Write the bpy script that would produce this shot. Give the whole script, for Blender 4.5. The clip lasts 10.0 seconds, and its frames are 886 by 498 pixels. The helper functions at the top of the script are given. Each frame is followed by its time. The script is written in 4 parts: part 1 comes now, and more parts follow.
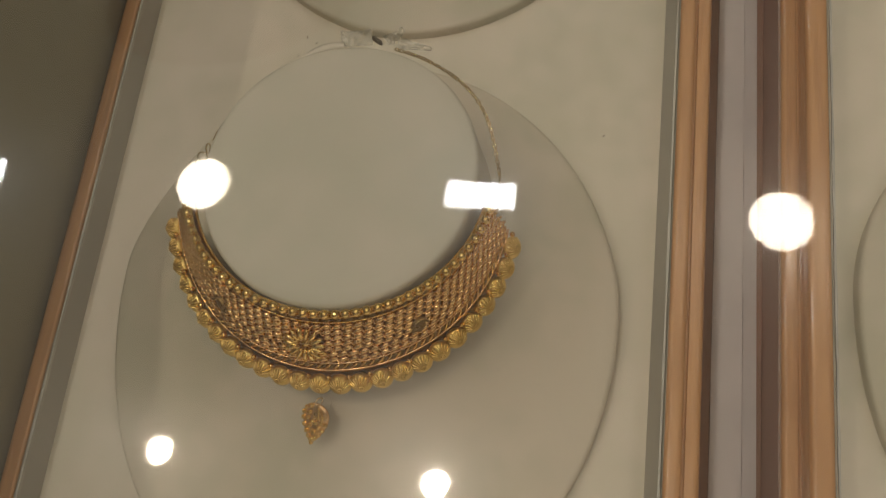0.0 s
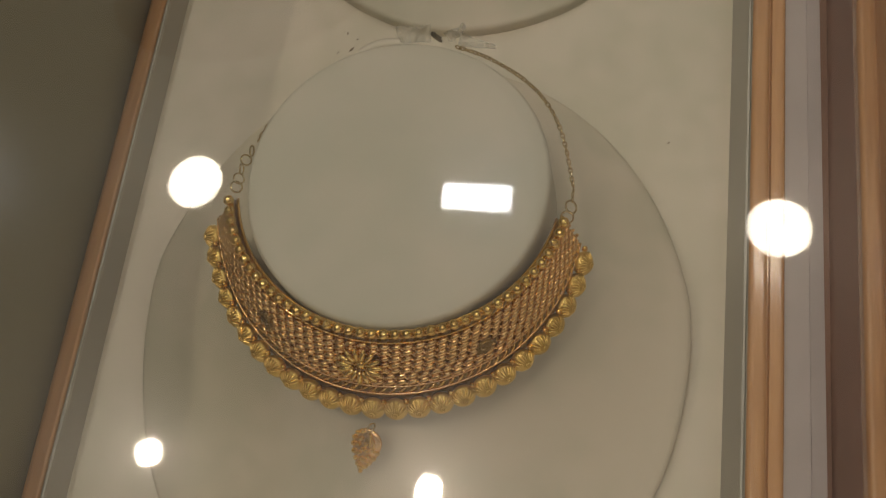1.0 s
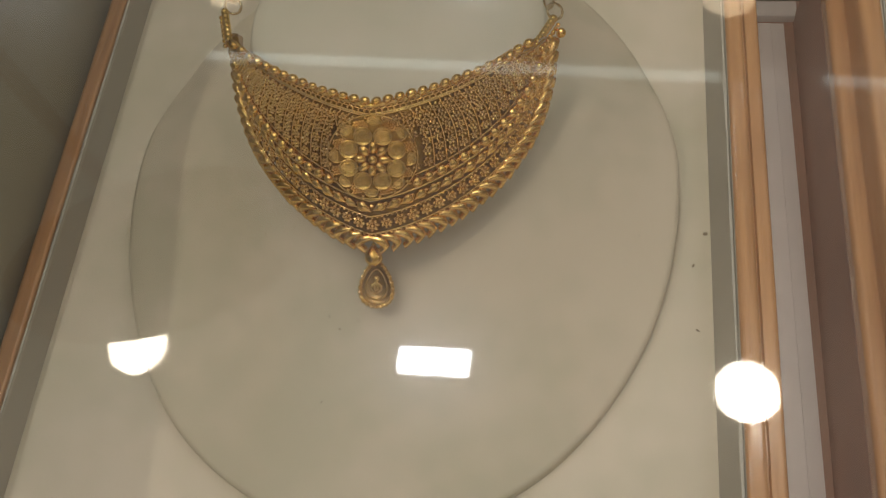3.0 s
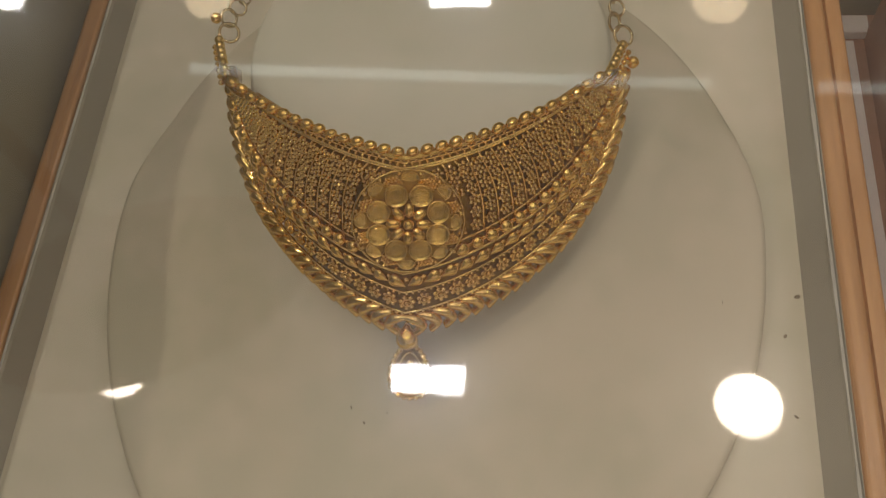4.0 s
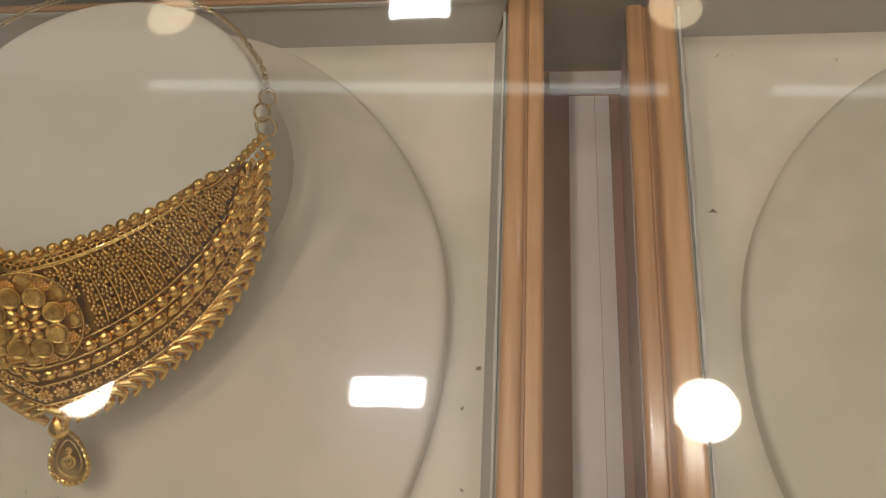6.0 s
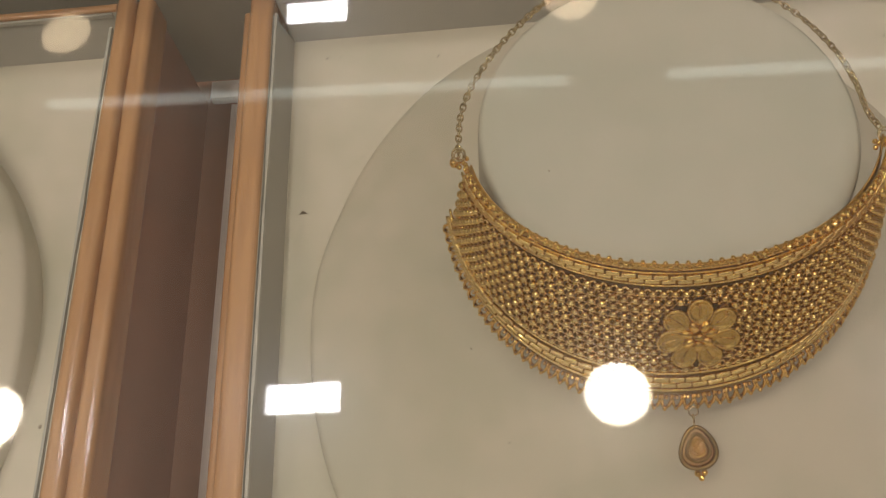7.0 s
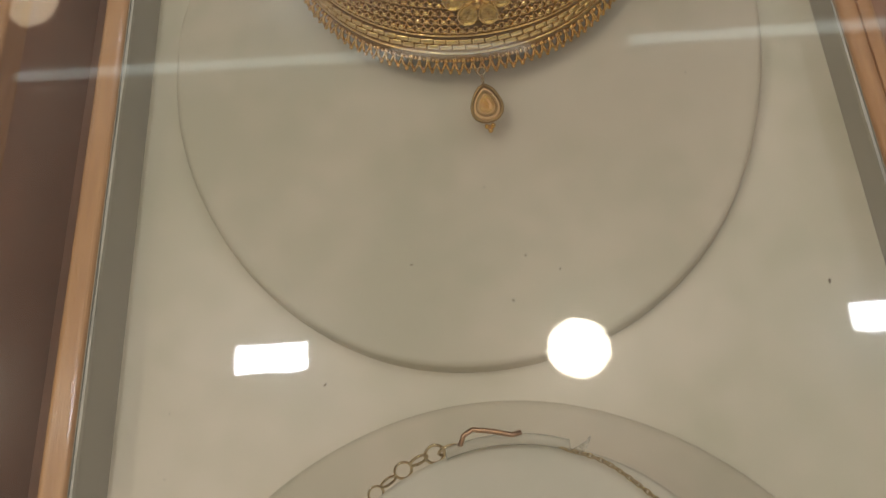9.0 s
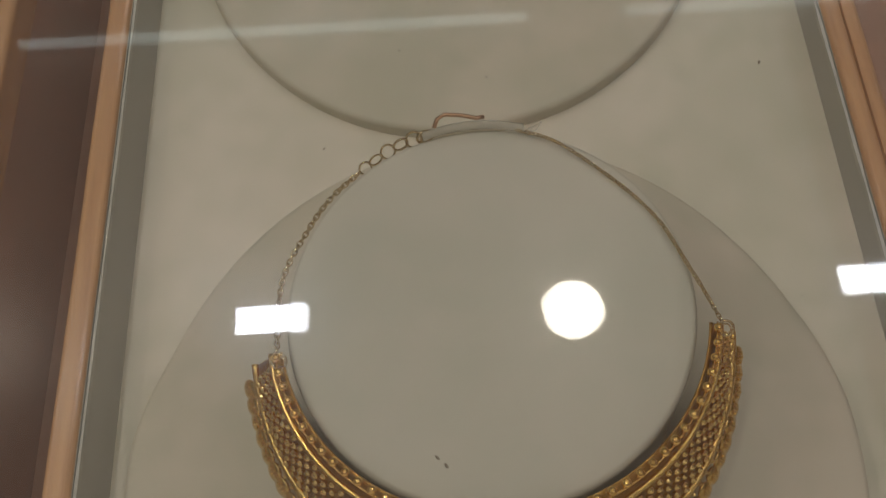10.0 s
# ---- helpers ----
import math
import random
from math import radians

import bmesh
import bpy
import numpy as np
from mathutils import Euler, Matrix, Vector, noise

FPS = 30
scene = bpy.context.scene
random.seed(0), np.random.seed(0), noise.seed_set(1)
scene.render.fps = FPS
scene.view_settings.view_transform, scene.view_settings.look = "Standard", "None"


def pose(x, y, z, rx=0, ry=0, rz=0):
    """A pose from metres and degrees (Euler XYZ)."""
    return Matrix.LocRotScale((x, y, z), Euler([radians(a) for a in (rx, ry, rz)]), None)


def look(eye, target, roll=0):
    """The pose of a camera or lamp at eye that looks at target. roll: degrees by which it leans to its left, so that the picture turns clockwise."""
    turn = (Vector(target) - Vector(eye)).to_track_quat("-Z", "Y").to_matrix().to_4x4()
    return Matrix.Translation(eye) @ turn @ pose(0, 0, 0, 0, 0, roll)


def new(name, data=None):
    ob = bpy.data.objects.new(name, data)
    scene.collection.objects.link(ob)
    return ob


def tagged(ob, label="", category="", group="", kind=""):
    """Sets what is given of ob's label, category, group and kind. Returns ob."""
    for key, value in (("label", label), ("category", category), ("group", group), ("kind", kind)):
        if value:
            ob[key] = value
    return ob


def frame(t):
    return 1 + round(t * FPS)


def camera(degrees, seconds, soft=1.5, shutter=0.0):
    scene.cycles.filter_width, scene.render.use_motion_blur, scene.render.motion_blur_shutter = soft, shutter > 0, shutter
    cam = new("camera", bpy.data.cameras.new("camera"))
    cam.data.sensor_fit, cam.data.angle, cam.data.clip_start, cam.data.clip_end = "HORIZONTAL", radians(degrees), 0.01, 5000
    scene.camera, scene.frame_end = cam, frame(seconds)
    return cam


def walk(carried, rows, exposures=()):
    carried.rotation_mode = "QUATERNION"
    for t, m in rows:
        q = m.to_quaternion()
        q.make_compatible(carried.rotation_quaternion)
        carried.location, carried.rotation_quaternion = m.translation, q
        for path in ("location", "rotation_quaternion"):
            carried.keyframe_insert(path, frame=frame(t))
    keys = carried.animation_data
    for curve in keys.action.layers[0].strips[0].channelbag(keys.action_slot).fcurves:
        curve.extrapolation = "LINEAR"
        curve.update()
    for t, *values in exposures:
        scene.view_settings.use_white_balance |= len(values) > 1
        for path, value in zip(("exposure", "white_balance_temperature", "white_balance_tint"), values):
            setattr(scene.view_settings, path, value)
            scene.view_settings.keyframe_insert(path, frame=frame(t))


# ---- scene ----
cam = camera(51.89, 10.0, soft=1.1)
PATH = [
    (0, (0.1046, -0.1667, 1.2582), (0.0670, -0.1041, 1.0720), -25.83),
    (0.5, (0.0883, -0.1668, 1.2431), (0.0519, -0.1042, 1.0567), -24.44),
    (1, (0.0730, -0.1576, 1.2399), (0.0385, -0.0945, 1.0533), -22.94),
    (1.5, (0.0719, -0.1111, 1.2264), (0.0401, -0.0451, 1.0403), -20.10),
    (2, (0.0735, -0.0612, 1.2293), (0.0429, 0.0135, 1.0463), -16.84),
    (2.5, (0.0689, -0.0208, 1.2197), (0.0387, 0.0587, 1.0387), -15.73),
    (3, (0.0693, 0.0136, 1.2059), (0.0414, 0.0995, 1.0275), -13.93),
    (4.3, (0.0362, 0.0570, 1.1607), (0.0116, 0.1446, 0.9826), -12.76),
    (4.5, (0.0341, 0.0573, 1.1596), (0.0090, 0.1446, 0.9814), -12.98),
    (5, (0.0366, 0.0570, 1.1569), (0.0122, 0.1447, 0.9788), -12.56),
    (5.5, (0.0685, 0.0695, 1.1613), (0.0443, 0.1574, 0.9833), -12.63),
    (5.8, (0.1079, 0.0764, 1.1717), (0.0833, 0.1630, 0.9931), -13.14),
    (6, (0.1405, 0.0779, 1.1728), (0.1168, 0.1661, 0.9948), -13.47),
    (6.2, (0.1751, 0.0821, 1.1724), (0.1526, 0.1696, 0.9939), -13.43),
    (7.3, (0.2769, 0.0763, 1.1602), (0.2663, 0.1644, 0.9810), -10.67),
    (7.5, (0.2864, 0.0733, 1.1569), (0.2766, 0.1615, 0.9777), -10.17),
    (8, (0.2993, 0.0554, 1.1574), (0.2895, 0.1433, 0.9780), -10.29),
    (8.4, (0.2956, 0.0345, 1.1609), (0.2859, 0.1221, 0.9814), -10.28),
    (8.5, (0.2966, 0.0260, 1.1617), (0.2866, 0.1138, 0.9822), -10.55),
    (9, (0.3024, -0.0251, 1.1598), (0.2928, 0.0621, 0.9801), -10.18),
    (9.5, (0.3018, -0.0685, 1.1656), (0.2928, 0.0179, 0.9854), -10.19),
    (10, (0.3048, -0.1097, 1.1684), (0.2952, -0.0243, 0.9878), -10.08),
]
EXPOSURES = [(0, -0.15, 7230, 14), (1, -0.24, 7160, 14), (2, 0.05, 7060, 12), (3, 0.17, 6880, 14), (4.5, 0.05, 7200, 17), (5.2, 0.05, 7140, 17), (6, 0.31, 6920, 16), (7.5, 0.28, 7160, 16), (8, 0.26, 7260, 17), (8.5, 0.23, 7380, 17), (9, 0.12, 6750, 13), (9.5, -0.11, 6600, 13), (10, -0.24, 6520, 14)]
walk(cam, [(t, look(eye, target, roll)) for t, eye, target, roll in PATH], EXPOSURES)

# ---- light ----
GLASS_Z = 1.045       # upper face of the counter glass
CEIL_Z = 3.132        # ceiling
world = bpy.data.worlds.new("world")
world.use_nodes = True
world.node_tree.nodes["Background"].inputs[0].default_value = (1.0, 0.9, 0.75, 1)
world.node_tree.nodes["Background"].inputs[1].default_value = 0.02
scene.world = world


# ---- materials ----
def material(name, colour, rough=0.6, metal=0.0, scale=60, vary=0.12, bump=0.0, bump_scale=400, spec=0.5, stretch=(1, 1, 1), coat=0.0, rnd=0.0, second=None, span=(0.45, 0.95)):
    m = bpy.data.materials.new(name)
    m.use_nodes = True
    nt = m.node_tree
    b = nt.nodes["Principled BSDF"]
    b.inputs["Roughness"].default_value, b.inputs["Metallic"].default_value = rough, metal
    b.inputs["Specular IOR Level"].default_value = spec
    b.inputs["Coat Weight"].default_value, b.inputs["Coat Roughness"].default_value = coat, 0.11
    tc = nt.nodes.new("ShaderNodeTexCoord")
    mp = nt.nodes.new("ShaderNodeMapping")
    mp.inputs["Scale"].default_value = stretch
    nt.links.new(tc.outputs["Object"], mp.inputs["Vector"])
    n1, n2 = nt.nodes.new("ShaderNodeTexNoise"), nt.nodes.new("ShaderNodeTexNoise")
    n1.inputs["Scale"].default_value, n2.inputs["Scale"].default_value = scale, scale * 7
    n1.inputs["Detail"].default_value, n2.inputs["Detail"].default_value = 5, 4
    nt.links.new(mp.outputs[0], n1.inputs["Vector"])
    nt.links.new(mp.outputs[0], n2.inputs["Vector"])
    mix = nt.nodes.new("ShaderNodeMath")
    mix.operation = "MULTIPLY_ADD"
    nt.links.new(n2.outputs[0], mix.inputs[0])
    mix.inputs[1].default_value = 0.4
    nt.links.new(n1.outputs[0], mix.inputs[2])
    last = mix.outputs[0]
    if rnd:
        oi = nt.nodes.new("ShaderNodeObjectInfo")
        add = nt.nodes.new("ShaderNodeMath")
        add.operation = "MULTIPLY_ADD"
        nt.links.new(oi.outputs["Random"], add.inputs[0])
        add.inputs[1].default_value = rnd
        nt.links.new(last, add.inputs[2])
        last = add.outputs[0]
    ramp = nt.nodes.new("ShaderNodeValToRGB")
    ramp.color_ramp.elements[0].position, ramp.color_ramp.elements[1].position = span
    dark = second or tuple(c * (1 - vary) for c in colour)
    ramp.color_ramp.elements[0].color, ramp.color_ramp.elements[1].color = (*dark, 1), (*colour, 1)
    nt.links.new(last, ramp.inputs[0])
    nt.links.new(ramp.outputs[0], b.inputs["Base Color"])
    if bump:
        n3 = nt.nodes.new("ShaderNodeTexNoise")
        n3.inputs["Scale"].default_value, n3.inputs["Detail"].default_value = bump_scale, 3
        nt.links.new(mp.outputs[0], n3.inputs["Vector"])
        bp = nt.nodes.new("ShaderNodeBump")
        bp.inputs["Strength"].default_value, bp.inputs["Distance"].default_value = bump, 0.001
        nt.links.new(n3.outputs[0], bp.inputs["Height"])
        nt.links.new(bp.outputs[0], b.inputs["Normal"])
    return m


def glow(name, colour, strength):
    m = bpy.data.materials.new(name)
    m.use_nodes = True
    nt = m.node_tree
    nt.nodes.remove(nt.nodes["Principled BSDF"])
    e = nt.nodes.new("ShaderNodeEmission")
    e.inputs[0].default_value, e.inputs[1].default_value = (*colour, 1), strength
    nt.links.new(e.outputs[0], nt.nodes["Material Output"].inputs[0])
    return m


def see_through(name):
    m = bpy.data.materials.new(name)
    m.use_nodes = True
    nt = m.node_tree
    nt.nodes.remove(nt.nodes["Principled BSDF"])
    g = nt.nodes.new("ShaderNodeBsdfTransparent")
    g.inputs[0].default_value = (0.985, 0.995, 0.985, 1)
    return m, nt, g, nt.nodes["Material Output"].inputs[0]


def clear_glass():
    """The upper face of a pane: clear, with the gloss of both of its faces, smudges and a pale veil mixed in as haze.
    """
    m, nt, g, out = see_through("counter_glass")
    gl, sm = nt.nodes.new("ShaderNodeBsdfGlossy"), nt.nodes.new("ShaderNodeBsdfGlossy")
    gl.inputs["Roughness"].default_value, sm.inputs["Roughness"].default_value = 0.027, 0.20
    # pale diffuse tint that lifts the darks like hazy light
    veil = nt.nodes.new("ShaderNodeBsdfDiffuse")
    veil.inputs["Color"].default_value = (0.80, 0.74, 0.66, 1)
    fr = nt.nodes.new("ShaderNodeFresnel")
    fr.inputs[0].default_value = 1.75
    tc, n1 = nt.nodes.new("ShaderNodeTexCoord"), nt.nodes.new("ShaderNodeTexNoise")
    n1.inputs["Scale"].default_value, n1.inputs["Detail"].default_value = 13.0, 7
    nt.links.new(tc.outputs["Object"], n1.inputs["Vector"])
    r1, r2 = nt.nodes.new("ShaderNodeMapRange"), nt.nodes.new("ShaderNodeMapRange")
    for r, lo, hi in ((r1, 0.04, 0.36), (r2, 0.012, 0.034)):
        r.inputs["From Min"].default_value, r.inputs["From Max"].default_value = 0.35, 0.7
        r.inputs["To Min"].default_value, r.inputs["To Max"].default_value = lo, hi
        nt.links.new(n1.outputs[0], r.inputs["Value"])
    gloss, mix, last = nt.nodes.new("ShaderNodeMixShader"), nt.nodes.new("ShaderNodeMixShader"), nt.nodes.new("ShaderNodeMixShader")
    nt.links.new(r1.outputs[0], gloss.inputs[0])
    nt.links.new(gl.outputs[0], gloss.inputs[1])
    nt.links.new(sm.outputs[0], gloss.inputs[2])
    nt.links.new(fr.outputs[0], mix.inputs[0])
    nt.links.new(g.outputs[0], mix.inputs[1])
    nt.links.new(gloss.outputs[0], mix.inputs[2])
    nt.links.new(r2.outputs[0], last.inputs[0])
    nt.links.new(mix.outputs[0], last.inputs[1])
    nt.links.new(veil.outputs[0], last.inputs[2])
    nt.links.new(last.outputs[0], out)
    return m


def inner_glass():
    m, nt, g, out = see_through("glass_body")
    nt.links.new(g.outputs[0], out)
    return m


CLOTH = material("cream_leatherette", (0.72, 0.635, 0.52), 0.55, scale=13, second=(0.57, 0.53, 0.405), span=(0.52, 0.88), bump=0.10, bump_scale=1500)
CLOTH_PAD = material("cream_pad_cloth", (0.62, 0.54, 0.425), 0.6, scale=15, second=(0.50, 0.46, 0.345), span=(0.56, 0.84), bump=0.10, bump_scale=1500)
CLOTH_NECK = material("ivory_neck_cloth", (0.565, 0.515, 0.42), 0.6, scale=18, second=(0.49, 0.465, 0.37), span=(0.56, 0.84), bump=0.08, bump_scale=1500)
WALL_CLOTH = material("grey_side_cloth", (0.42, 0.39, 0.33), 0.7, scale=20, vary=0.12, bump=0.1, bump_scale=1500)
WOOD = material("varnished_beech", (0.60, 0.32, 0.145), 0.27, coat=0.6, scale=55, stretch=(9, 0.5, 9), bump=0.16, bump_scale=240, second=(0.42, 0.20, 0.085), rnd=0.12)
WOOD_X = material("varnished_beech_cross", (0.60, 0.32, 0.145), 0.27, coat=0.6, scale=55, stretch=(0.5, 9, 9), bump=0.16, bump_scale=240, second=(0.42, 0.20, 0.085), rnd=0.12)
EDGING = material("pale_paper_edge", (0.55, 0.52, 0.45), 0.6, scale=80, vary=0.35)
OLIVE = material("olive_grey_panel", (0.26, 0.24, 0.17), 0.45, scale=6, vary=0.12)
# the olive panel again, made paler for the light falling on the back
OLIVE_LIT = material("lit_olive_panel", (0.44, 0.41, 0.31), 0.45, scale=6, vary=0.12)
STRIP = material("pale_mauve_strip", (0.90, 0.82, 0.79), 0.55, scale=30, vary=0.15)
BROWN = material("dark_brown_laminate", (0.45, 0.24, 0.16), 0.45, scale=20, vary=0.25)
GOLD = material("yellow_gold", (1.0, 0.64, 0.19), 0.15, metal=1.0, scale=300, vary=0.1)
SILVER = material("silvered_mirror", (0.9, 0.9, 0.9), 0.02, metal=1.0, scale=5, vary=0.02)
GLASS, GLASS_BODY = clear_glass(), inner_glass()
CEILING = material("white_ceiling_paint", (0.90, 0.88, 0.84), 0.8, scale=2, vary=0.05)
WALLP = material("cream_wall_paint", (0.84, 0.79, 0.70), 0.8, scale=2, vary=0.06)
LAMP_WARM = glow("downlight_glow", (1.0, 0.95, 0.79), 31)
# for the unseen downlights added as fill
LAMP_FILL = glow("fill_downlight_glow", (1.0, 0.91, 0.72), 9)
LAMP_SPOT = glow("spotlight_glow", (1.0, 0.91, 0.78), 430)
LAMP_DIM = glow("dim_downlight_glow", (1.0, 0.82, 0.55), 5)
LAMP_COOL = glow("panel_glow", (0.84, 0.92, 1.0), 44)
LAMP_TUBE = glow("tube_glow", (0.85, 1.0, 0.95), 2.2)


# ---- mesh helpers ----
def part(name, bm, mat, parent=None, label="", smooth=True):
    me = bpy.data.meshes.new(name)
    bm.normal_update()
    bm.to_mesh(me)
    bm.free()
    me.materials.append(mat)
    for p in me.polygons:
        p.use_smooth = smooth
    ob = new(name, me)
    if parent is not None:
        ob.parent = parent
    if label:
        ob["label"] = label
    return ob


def box(bm, x0, x1, y0, y1, z0, z1, bev=0.0):
    r = bmesh.ops.create_cube(bm, size=1.0, matrix=Matrix.Translation(((x0 + x1) / 2, (y0 + y1) / 2, (z0 + z1) / 2)) @ Matrix.Diagonal((x1 - x0, y1 - y0, z1 - z0, 1)))
    if bev:
        es = list({e for v in r["verts"] for e in v.link_edges})
        bmesh.ops.bevel(bm, geom=es, offset=bev, segments=2, affect="EDGES", profile=0.6)
    return bm


def box_part(name, x0, x1, y0, y1, z0, z1, mat, parent=None, bev=0.0, label=""):
    return part(name, box(bmesh.new(), x0, x1, y0, y1, z0, z1, bev), mat, parent, label, smooth=False)


def loft(bm, rings, close=True, cap0=False, cap1=False):
    """Skin a list of rings of points."""
    vs = [[bm.verts.new(p) for p in ring] for ring in rings]
    n = len(vs[0])
    for a, b in zip(vs, vs[1:]):
        for i in range(n if close else n - 1):
            j = (i + 1) % n
            bm.faces.new((a[i], a[j], b[j], b[i]))
    if cap0:
        bm.faces.new(vs[0][::-1])
    if cap1:
        bm.faces.new(vs[-1])
    return vs


def thing(name, label, category, group="", kind="", at=(0, 0, 0)):
    ob = new(name)
    ob.location = at
    return tagged(ob, label, category, group, kind)


# ---- room ----
FLOOR_Z = 0.900       # floor of the trays
RX0, RX1, RY0, RY1 = -3.2, 3.8, -2.6, 4.2
tagged(box_part("floor", RX0, RX1, RY0, RY1, -0.1, 0.0, material("tiled_shop_floor", (0.82, 0.77, 0.69), 0.25, scale=3)), "polished beige shop floor", "floor", kind="structure")
tagged(box_part("ceiling", RX0, RX1, RY0, RY1, CEIL_Z + 0.012, CEIL_Z + 0.1, CEILING), "white painted flat shop ceiling", "ceiling", kind="structure")
tagged(box_part("wall_north", RX0, RX1, RY1, RY1 + 0.1, 0, CEIL_Z + 0.012, WALLP), "plain cream painted shop wall", "wall", kind="structure")
tagged(box_part("wall_south", RX0, RX1, RY0 - 0.1, RY0, 0, CEIL_Z + 0.012, WALLP), "plain cream painted shop wall", "wall", kind="structure")
tagged(box_part("wall_west", RX0 - 0.1, RX0, RY0, RY1, 0, CEIL_Z + 0.012, WALLP), "plain cream painted shop wall", "wall", kind="structure")
tagged(box_part("wall_east", RX1, RX1 + 0.1, RY0, RY1, 0, CEIL_Z + 0.012, WALLP), "plain cream painted shop wall", "wall", kind="structure")


def disc(bm, r, z, n=64, c=(0, 0)):
    bm.faces.new([bm.verts.new((c[0] + r * math.cos(2 * math.pi * i / n), c[1] + r * math.sin(2 * math.pi * i / n), z)) for i in range(n)][::-1])
    return bm


def downlight(x, y, r, glowmat=LAMP_WARM):
    t = thing("ceiling_downlight", "round recessed warm white ceiling downlight, lit", "ceiling light", "ceiling downlights", at=(x, y, CEIL_Z))
    n = 64
    ring = lambda rr, z: [(rr * math.cos(2 * math.pi * i / n), rr * math.sin(2 * math.pi * i / n), z) for i in range(n)]
    bm = bmesh.new()
    loft(bm, [ring(r + 0.014, 0.011), ring(r + 0.014, 0.002), ring(r + 0.008, -0.001), ring(r, 0.002), ring(r, 0.011)])
    part("trim_ring", bm, CEILING, t)
    part("diffuser", disc(bmesh.new(), r, 0.004), glowmat, t, smooth=False)
    return t


def panel_light(x, y, w, d):
    t = thing("ceiling_panel_light", "rectangular cool white ceiling panel light, lit", "ceiling light", "ceiling panel lights", at=(x, y, CEIL_Z))
    bm = bmesh.new()
    rect = lambda a, b, z: [(-a, -b, z), (a, -b, z), (a, b, z), (-a, b, z)]
    loft(bm, [rect(w / 2 + 0.012, d / 2 + 0.012, 0.011), rect(w / 2 + 0.012, d / 2 + 0.012, 0.0), rect(w / 2, d / 2, 0.0), rect(w / 2, d / 2, 0.011)])
    part("frame", bm, CEILING, t, smooth=False)
    bm = bmesh.new()
    bm.faces.new([bm.verts.new(p) for p in rect(w / 2, d / 2, 0.004)][::-1])
    part("diffuser", bm, LAMP_COOL, t, smooth=False)
    return t


def tube_light(x0, x1, y0, y1):
    L = math.hypot(x1 - x0, y1 - y0)
    t = thing("tube_light", "slim fluorescent tube light along the ceiling, lit", "ceiling light", "tube lights", at=((x0 + x1) / 2, (y0 + y1) / 2, CEIL_Z))
    t.rotation_euler = (0, 0, math.atan2(y1 - y0, x1 - x0))
    part("batten", box(bmesh.new(), -L / 2 - 0.02, L / 2 + 0.02, -0.02, 0.02, 0.002, 0.011), CEILING, t, smooth=False)
    bm = bmesh.new()
    bmesh.ops.create_cone(bm, segments=12, radius1=0.014, radius2=0.014, depth=L, cap_ends=True, matrix=Matrix.Translation((0, 0, -0.010)) @ Matrix.Rotation(math.pi / 2, 4, "Y"))
    part("tube", bm, LAMP_TUBE, t)
    return t


# rows -1.75, -0.50 and 3.25 are unseen, added in the grid's spacing as fill light
for row, slant in ((-1.75, 0.0), (-0.50, 0.0), (0.738, 0.020), (1.995, 0.026), (3.25, 0.0)):
    for k in (-2, -1, 0, 1):
        downlight(0.515 + 1.61 * k, row - slant * k * 1.4, 0.080, LAMP_WARM if abs(row - 0.738) < 0.1 else LAMP_FILL if row < 0 or row > 3 else LAMP_DIM)
    for k in (-1, 0, 1, 2):
        panel_light(-0.275 + 1.57 * k, row + 0.032 - slant * k * 0.3, 0.19, 0.076)
for k in (-1, 0):
    downlight(-0.307 + 0.748 * k, -0.012 - 0.010 * k, 0.033, LAMP_SPOT)
tube_light(-1.10, 0.475, 1.745, 1.685)
tube_light(0.77, 2.33, 1.675, 1.63)



def lamp_blocker_mirror(x, y, z, long, short, turn, lean):
    """An invented oval mirror on a stand that hides a lamp's reflection, its back to the trays; lean is the direction
    that the back faces away from.
    """
    t = thing("lamp_blocker_mirror", "unseen oval mirror on a slim stand, added to hide a lamp reflection", "mirror", at=(x, y, GLASS_Z))
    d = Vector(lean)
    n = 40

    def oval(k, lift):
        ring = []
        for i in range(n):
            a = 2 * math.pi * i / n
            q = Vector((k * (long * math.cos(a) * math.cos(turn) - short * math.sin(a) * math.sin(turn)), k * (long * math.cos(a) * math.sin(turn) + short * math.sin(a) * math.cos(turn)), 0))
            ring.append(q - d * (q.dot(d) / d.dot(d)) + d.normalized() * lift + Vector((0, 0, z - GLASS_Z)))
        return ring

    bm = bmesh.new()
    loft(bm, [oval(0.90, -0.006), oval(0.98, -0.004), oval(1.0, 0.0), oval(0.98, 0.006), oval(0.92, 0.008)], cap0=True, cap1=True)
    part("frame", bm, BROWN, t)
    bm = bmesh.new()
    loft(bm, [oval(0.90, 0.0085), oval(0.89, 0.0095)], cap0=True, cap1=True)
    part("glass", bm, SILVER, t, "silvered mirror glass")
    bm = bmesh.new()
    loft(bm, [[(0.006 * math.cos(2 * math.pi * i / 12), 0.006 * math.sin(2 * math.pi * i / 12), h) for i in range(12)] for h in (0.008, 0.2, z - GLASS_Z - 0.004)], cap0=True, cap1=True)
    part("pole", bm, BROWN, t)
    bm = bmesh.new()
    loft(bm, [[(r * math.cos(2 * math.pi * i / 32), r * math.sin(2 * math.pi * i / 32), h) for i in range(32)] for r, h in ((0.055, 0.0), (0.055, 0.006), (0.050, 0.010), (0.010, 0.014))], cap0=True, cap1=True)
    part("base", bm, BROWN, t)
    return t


# unseen, added to block one downlight's reflection in the glass top
lamp_blocker_mirror(-0.249, 0.3010, 1.507, 0.130, 0.070, 0.358, (-1.13, 0.715, 2.2))

